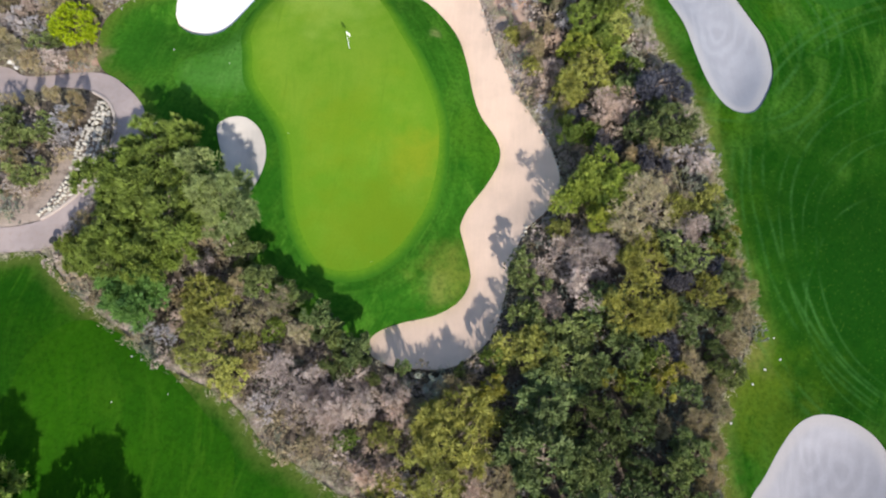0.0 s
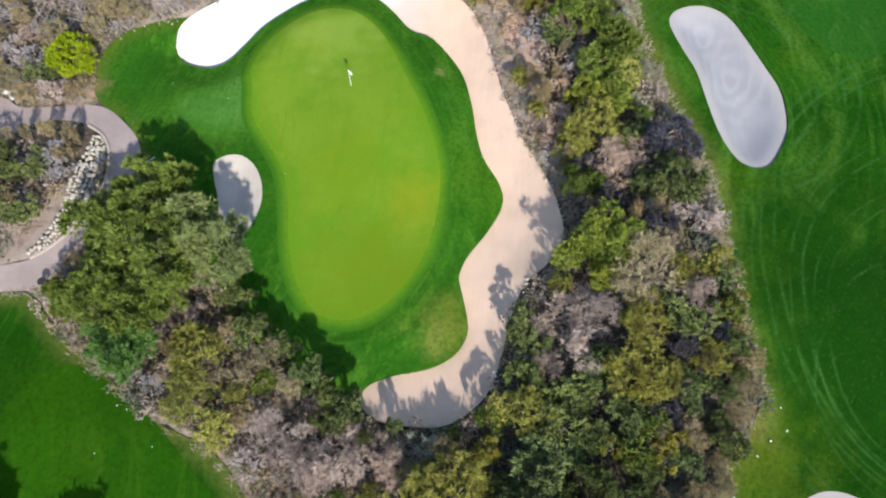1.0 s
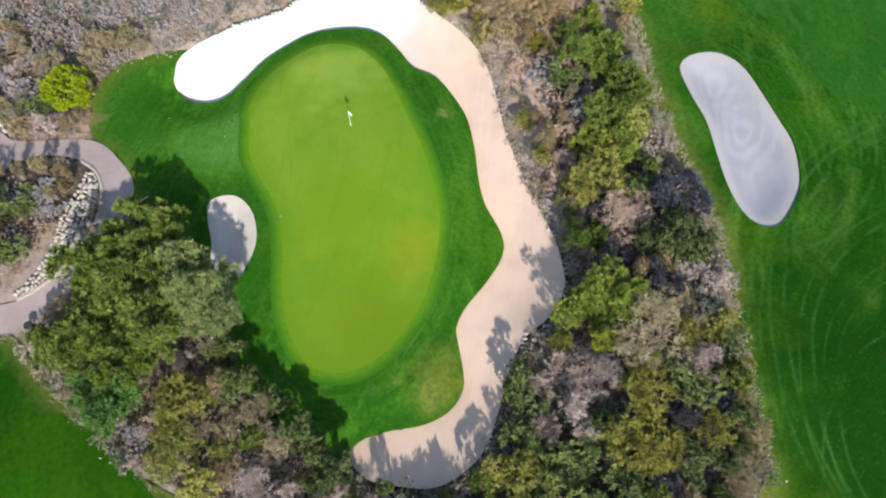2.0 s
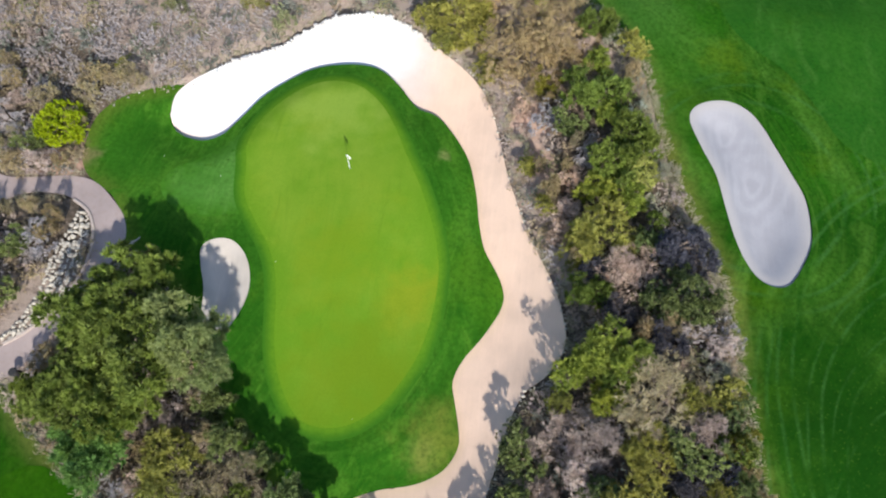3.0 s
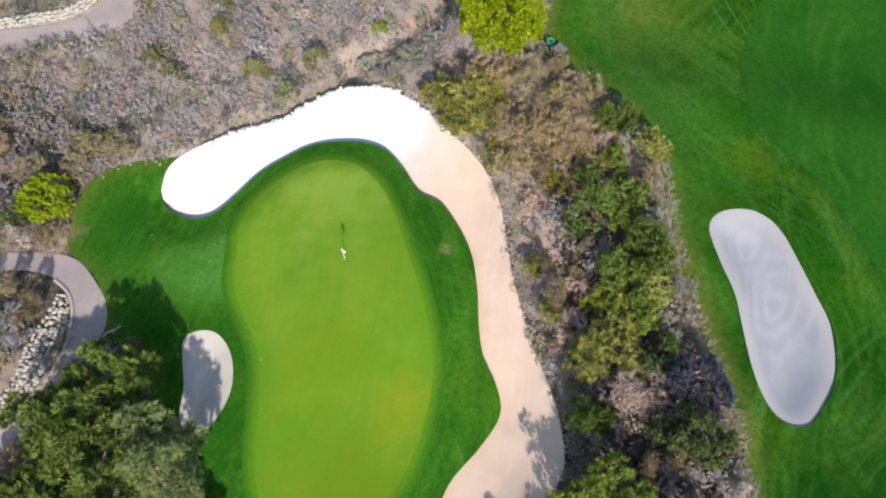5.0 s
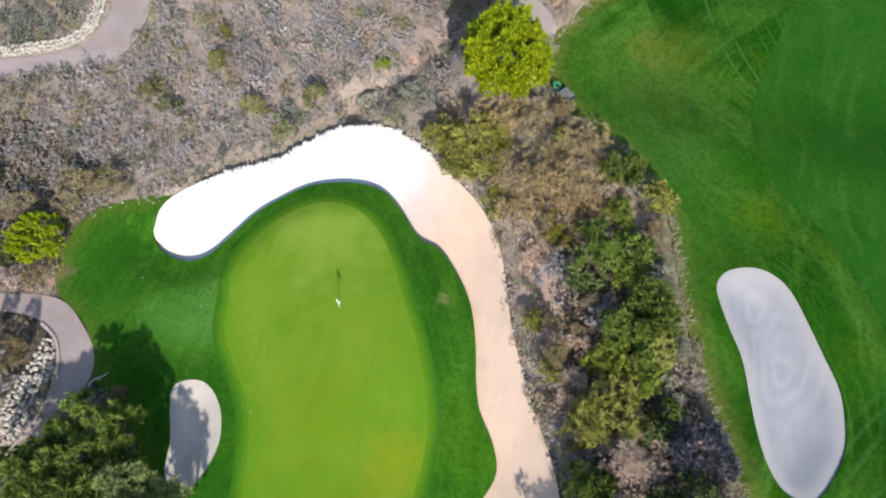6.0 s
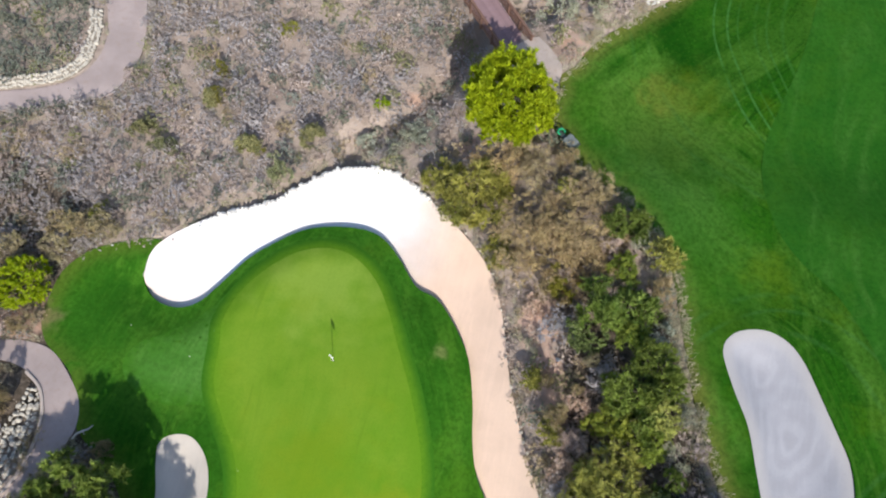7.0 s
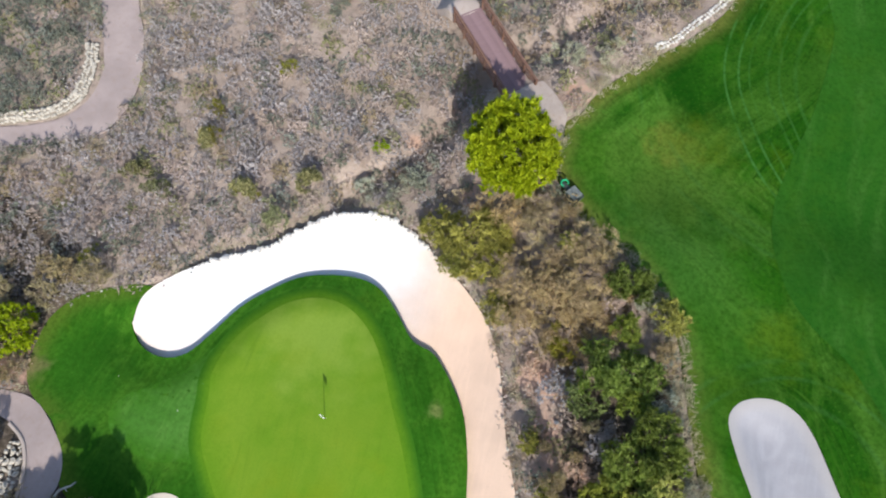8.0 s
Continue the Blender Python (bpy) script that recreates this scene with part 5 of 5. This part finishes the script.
def walk_line(line, step):
    """Points and sideways ways at even steps along a row of points."""
    seg = np.linalg.norm(np.diff(line, axis=0), axis=1)
    along = np.concatenate([[0], np.cumsum(seg)])
    for s in np.arange(0, along[-1], step):
        i = min(int(np.searchsorted(along, s, "right")) - 1, len(seg) - 1)
        t = (s - along[i]) / seg[i]
        d = (line[i + 1] - line[i]) / seg[i]
        yield s / along[-1], line[i] * (1 - t) + line[i + 1] * t, np.array((-d[1], d[0]))


ROCKS, PALE_STONES = stone_meshes(M_ROCK, 6, 200), stone_meshes(M_WHITEROCK, 6, 201)


def rock_bank():
    rng = random.Random(31)
    root = tagged(new("rock_bank"), "bank of pale limestone boulders beside the cart path", "rocks", kind="structure")
    line = smooth(ROCK_LINE, 0.3, closed=False)
    for u, p, side in walk_line(line, 0.25):
        wide = 1.8 * (0.45 + 0.55 * math.sin(min(1.0, u / 0.4) * 1.57)) * (1 - 1.1 * max(0, u - 0.4))
        n = max(2, int(wide / 0.27))
        for k in range(n):
            q = p + side * (-(k + 0.5) * wide / n + 0.18 + rng.uniform(-0.08, 0.08)) + np.array((rng.uniform(-0.1, 0.1), rng.uniform(-0.1, 0.1)))
            stone_at(ROCKS, root, rng, q[0], q[1], float(terrain([q])[0]) + 0.03 + 0.10 * k, rng.uniform(0.20, 0.46), "rock")


def bunker_edging():
    rng = random.Random(32)
    root = tagged(new("bunker_stone_edging"), "row of pale stones retaining the bunker sand", "stones", kind="structure")
    line = smooth(OUTER_RIM[3:28], closed=False)
    for u, p, side in walk_line(line, 0.34):
        wall = u < 0.31
        if not wall and rng.random() < 0.25:
            continue
        q = p + side * (rng.uniform(-0.14, 0.02) if wall else rng.uniform(-0.12, 0.22))
        z = float(terrain([q])[0])
        stone_at(PALE_STONES if wall else ROCKS, root, rng, q[0], q[1], z + (0.04 if wall else 0.0), rng.uniform(0.3, 0.66) if wall else rng.uniform(0.12, 0.3))
        if wall:
            stone_at(PALE_STONES, root, rng, q[0] + side[0] * 0.08, q[1] + side[1] * 0.08, z - 0.36, 0.5)


def path_stones():
    rng = random.Random(33)
    root = tagged(new("path_stone_edging"), "low wall of pale stones along the cart path", "stones", kind="structure")
    line = smooth(PATH_WALL, 0.3, closed=False)
    bm = bmesh.new()
    rows = []
    for u, p, side in walk_line(line, 0.4):
        z = float(terrain([p])[0])
        rows.append([bm.verts.new((p[0] - side[0] * k, p[1] - side[1] * k, z + h)) for k, h in ((-0.1, -0.1), (-0.08, 0.1), (0.45, 0.28), (0.85, 0.3), (0.9, -0.1))])
    for r, s in zip(rows, rows[1:]):
        for i in range(4):
            bm.faces.new((r[i], s[i], s[i + 1], r[i + 1]))
    part("wall_core", bm, M_MORTAR, root, "pale mortar between the stones")
    for u, p, side in walk_line(line, 0.24):
        for k in range(3):
            q = p + side * -(0.05 + 0.31 * k + rng.uniform(-0.08, 0.08)) + np.array((rng.uniform(-0.05, 0.05), rng.uniform(-0.05, 0.05)))
            stone_at(ROCKS, root, rng, q[0], q[1], float(terrain([q])[0]) + 0.13 + 0.1 * k, rng.uniform(0.3, 0.44))
    root = tagged(new("fairway_stone_edging"), "row of pale stones along the fairway's far edge", "stones", kind="structure")
    for u, p, side in walk_line(smooth(FAIR_WALL, 0.3, closed=False), 0.34):
        for k in range(2):
            q = p + side * (0.3 * k + rng.uniform(-0.06, 0.06))
            stone_at(PALE_STONES, root, rng, q[0], q[1], float(terrain([q])[0]) + 0.06, rng.uniform(0.26, 0.44))


def loose_stones():
    rng = random.Random(34)
    for x, y, s in ((25.2, 3.9, 0.26), (25.6, 2.5, 0.26), (24.5, 1.8, 0.28), (23.6, 0.8, 0.24), (21.9, -1.8, 0.3), (24.0, 5.3, 0.24), (-18.1, 0.6, 0.2), (-17.4, 0.4, 0.18), (-18.7, -2.5, 0.16),
                    (-15.1, -1.8, 0.14), (-15.7, 25.1, 0.14), (-10.0, 18.8, 0.14), (-2.5, 8.6, 0.1), (-24.2, 31.6, 0.3), (-20.6, 26.3, 0.12)):
        ob = stone_at(PALE_STONES, None, rng, x, y, float(lawn_height([(x, y)])[0]) + 0.02, s * 0.7, "pale_stone")
        tagged(ob, "small pale stone lying on the grass", "stone", "stones on the grass")
    for x, y, s in ((8.3, 32.6, 0.7), (8.9, 30.4, 0.4), (-32.9, 23.6, 0.5), (-33.5, 24.2, 0.6), (-25.2, 7.9, 0.3)):
        ob = stone_at(PALE_STONES, None, rng, x, y, float(ground_height([(x, y)])[0]) + 0.12, s, "boulder")
        tagged(ob, "pale boulder lying in the dry scrub", "boulder", "boulders")


def kerb():
    """The pale kerb strip between the rocks and the path."""
    a = smooth(KERB_LINE, 0.3, closed=False)
    bm = bmesh.new()
    rows = []
    for u, p, side in walk_line(a, 0.3):
        z = float(terrain([p])[0])
        prof = ((0.06, 0.06), (0.06, 0.13), (0.0, 0.16), (-0.14, 0.16), (-0.18, 0.05))
        rows.append([bm.verts.new((p[0] + side[0] * k, p[1] + side[1] * k, z + h)) for k, h in prof])
    for r, s in zip(rows, rows[1:]):
        for i in range(4):
            bm.faces.new((r[i], s[i], s[i + 1], r[i + 1]))
    tagged(part("kerb", bm, M_CURB), "pale concrete kerb along the cart path", "kerb", kind="structure")


# ---- bridge ----
def box(bm, lo, hi, m=None):
    made = bmesh.ops.create_cube(bm, size=1.0)["verts"]
    for v in made:
        v.co = Vector((lo[i] + (v.co[i] + 0.5) * (hi[i] - lo[i]) for i in range(3)))
        if m:
            v.co = m @ v.co


def bridge():
    a, b = Vector((1.55, 53.7)), Vector((-4.2, 60.4))
    long = (b - a).length
    za, zb = float(terrain([a])[0]) + 0.12, float(terrain([b])[0]) + 0.2
    zm = max(za, zb)
    d = (b - a).normalized()
    m = Matrix(((d.x, -d.y, 0, a.x), (d.y, d.x, 0, a.y), (0, 0, 1, zm), (0, 0, 0, 1)))
    root = new("cart_bridge")
    tagged(root, "wooden cart bridge with red-brown deck and brown railings", "bridge")
    half = 1.18
    bm = bmesh.new()
    box(bm, (0, -half + 0.02, -0.10), (long, half - 0.02, -0.055), m)
    deck = part("deck", bm, M_RAIL, root)
    n = int(long / 0.15)
    bm = bmesh.new()
    box(bm, (0, -half, -0.05), (long / n - 0.012, half, 0.0))
    board = bpy.data.meshes.new("board")
    bm.to_mesh(board)
    bm.free()
    board.materials.append(M_DECK)
    for i in range(n):
        ob = new("board", board)
        ob.parent = deck
        ob.matrix_basis = m @ Matrix.Translation((i * long / n, 0, -0.006 * (i % 3)))
    for s in (-1, 1):
        bm = bmesh.new()
        box(bm, (0, s * (half - 0.15) - 0.1, -0.55), (long, s * (half - 0.15) + 0.1, -0.066), m)
        part("beam", bm, M_RAIL, root)
        y = s * (half + 0.1)
        for k in range(6):
            bm = bmesh.new()
            x = 0.1 + k * (long - 0.2) / 5
            box(bm, (x - 0.07, y - 0.07, -0.5), (x + 0.07, y + 0.07, 1.15), m)
            part("post", bm, M_RAIL, root)
        for h, t in ((1.08, 0.09), (0.75, 0.06), (0.42, 0.06), (0.12, 0.06)):
            bm = bmesh.new()
            box(bm, (-0.1, y - (0.09 if h > 1 else 0.03), h - t / 2), (long + 0.1, y + (0.09 if h > 1 else 0.03), h + t / 2), m)
            part("rail", bm, M_RAIL, root)
        bm = bmesh.new()
        box(bm, (0, y + s * 0.032, 0.08), (0.05, y + s * 0.06, 1.0))
        slat = bpy.data.meshes.new("slat")
        bm.to_mesh(slat)
        bm.free()
        slat.materials.append(M_RAIL)
        for i in range(int(long / 0.3)):
            ob = new("slat", slat)
            ob.parent = root
            ob.matrix_basis = m @ Matrix.Translation((i * 0.3, 0, 0))
    for curve, name in ((C_APP, "bridge_approach"), (C_FARAPP, "far_bridge_approach")):
        ends = np.array([tuple(a), tuple(b)])
        tagged(patch(name, curve, M_CURB, lambda p: np.maximum(terrain(p) + 0.12, zm - 0.01 + (terrain(p) + 0.14 - zm) * step01((near_line(ends, p) - 1.3) / 2.5)), (), 0.3, 0.9),
               "concrete slab where the path meets the bridge", "path", kind="structure")


# ---- flag, cart and small things ----
def flagstick():
    x, y = -6.0, 27.0
    z = float(lawn_height([(x, y)])[0]) + 0.03
    root = new("flagstick")
    root.location = (x, y, z)
    bm = bmesh.new()
    tube(bm, (0, 0, -0.1), (0, 0, 2.13), 0.026, 0.018, 10)
    part("pole", bm, M_WHITE, root)
    bm = bmesh.new()
    rows = []
    for i in range(9):
        u = i / 8
        dx, dy = 0.27 * u * 0.86, -0.34 * u * 0.30 + 0.05 * math.sin(u * 7)
        rows.append([bm.verts.new((dx + 0.015, dy, 2.1 - 0.05 * u * u)), bm.verts.new((dx + 0.015 + 0.02 * u, dy + 0.02 * math.sin(u * 5), 1.76 - 0.10 * u))])
    for r, s in zip(rows, rows[1:]):
        bm.faces.new((r[0], s[0], s[1], r[1]))
    flag = part("flag", bm, M_WHITE, root, "white cloth flag")
    thick = flag.modifiers.new("thickness", "SOLIDIFY")
    thick.thickness = 0.008
    bm = bmesh.new()
    tube(bm, (0, 0, -0.10), (0, 0, 0.004), 0.054, 0.054, 14)
    part("cup", bm, M_CUP, root)
    tagged(root, "white flagstick with a white flag in the green", "flagstick")


def utility_cart():
    """A low grey box cart with a white wheel and a green seat."""
    x, y = 6.7, 45.8
    z = float(lawn_height([(x, y)])[0])
    root = new("utility_cart")
    root.matrix_basis = Matrix.LocRotScale((x, y, z + 0.02), Euler((0, 0, radians(-38))), None)
    bm = bmesh.new()
    box(bm, (-0.30, -0.45, 0.18), (0.75, 0.45, 0.62))
    bmesh.ops.bevel(bm, geom=bm.edges[:], offset=0.05, segments=2, affect="EDGES")
    part("body", bm, M_DARKBOX, root)
    bm = bmesh.new()
    box(bm, (-0.28, -0.40, 0.62), (0.62, 0.42, 0.72))
    bmesh.ops.bevel(bm, geom=bm.edges[:], offset=0.03, segments=2, affect="EDGES")
    part("lid", bm, M_GREYBOX, root, "pale grey lid")
    for wx, wy in ((-0.12, -0.5), (0.55, -0.5), (-0.12, 0.5), (0.55, 0.5)):
        bm = bmesh.new()
        tube(bm, (wx, wy - 0.07, 0.2), (wx, wy + 0.07, 0.2), 0.2, 0.2, 16)
        wheel = part("wheel", bm, M_BLACK, root)
        bm = bmesh.new()
        s = 1 if wy > 0 else -1
        tube(bm, (wx, wy + 0.06 * s, 0.2), (wx, wy + 0.085 * s, 0.2), 0.11, 0.10, 12)
        part("hub", bm, M_WHITE, wheel, "white hub")
    bm = bmesh.new()
    segs = 18
    ring = []
    for i in range(segs + 1):
        t = 0.6 + 4.7 * i / segs
        c = Vector((-0.85 + 0.24 * math.cos(t), 0.05 + 0.26 * math.sin(t), 0.58))
        out = Vector((math.cos(t), math.sin(t), 0))
        ring.append([bm.verts.new(c + out * 0.07 * math.cos(q) + Vector((0, 0, 0.07 * math.sin(q)))) for q in (0, 1.05, 2.1, 3.14, 4.19, 5.24)])
    for r, s in zip(ring, ring[1:]):
        for i in range(6):
            bm.faces.new((r[i], s[i], s[(i + 1) % 6], r[(i + 1) % 6]))
    bm.faces.new(ring[0])
    bm.faces.new(ring[-1][::-1])
    part("guard", bm, M_GREENPAINT, root, "bright green curved guard")
    bm = bmesh.new()
    box(bm, (-1.05, -0.14, 0.16), (-0.28, 0.2, 0.46))
    bmesh.ops.bevel(bm, geom=bm.edges[:], offset=0.04, segments=2, affect="EDGES")
    part("engine", bm, M_DARKBOX, root)
    tagged(root, "small grey and green utility cart at the lawn's edge", "cart")


def small_bin():
    x, y = -25.3, 8.5
    z = float(terrain([(x, y)])[0]) + 0.05
    root = new("litter_bin")
    root.location = (x, y, z)
    bm = bmesh.new()
    tube(bm, (0, 0, 0), (0, 0, 0.7), 0.24, 0.28, 16)
    part("body", bm, M_BLACK, root)
    bm = bmesh.new()
    tube(bm, (0, 0, 0.7), (0, 0, 0.76), 0.30, 0.24, 16)
    part("lid", bm, M_BLACK, root)
    tagged(root, "black litter bin beside the cart path", "bin")


def driftwood():
    x, y = -20.7, 18.6
    z = float(terrain([(x, y)])[0]) + 0.1
    bm = bmesh.new()
    pts = [(-0.55, -0.35, 0.08), (-0.4, 0.0, 0.16), (-0.1, 0.25, 0.2), (0.25, 0.45, 0.24), (0.45, 0.75, 0.2)]
    for i, (p, q) in enumerate(zip(pts, pts[1:])):
        tube(bm, p, q, 0.10 - 0.015 * i, 0.085 - 0.015 * i, 8)
    tube(bm, pts[2], (0.2, 0.1, 0.3), 0.06, 0.02, 6)
    ob = part("fallen_branch", bm, M_ROCK)
    ob.location = (x, y, z)
    tagged(ob, "bleached fallen branch between path and lawn", "branch")


kerb()
bridge()
flagstick()
utility_cart()
small_bin()
driftwood()
rock_bank()
bunker_edging()
path_stones()
loose_stones()
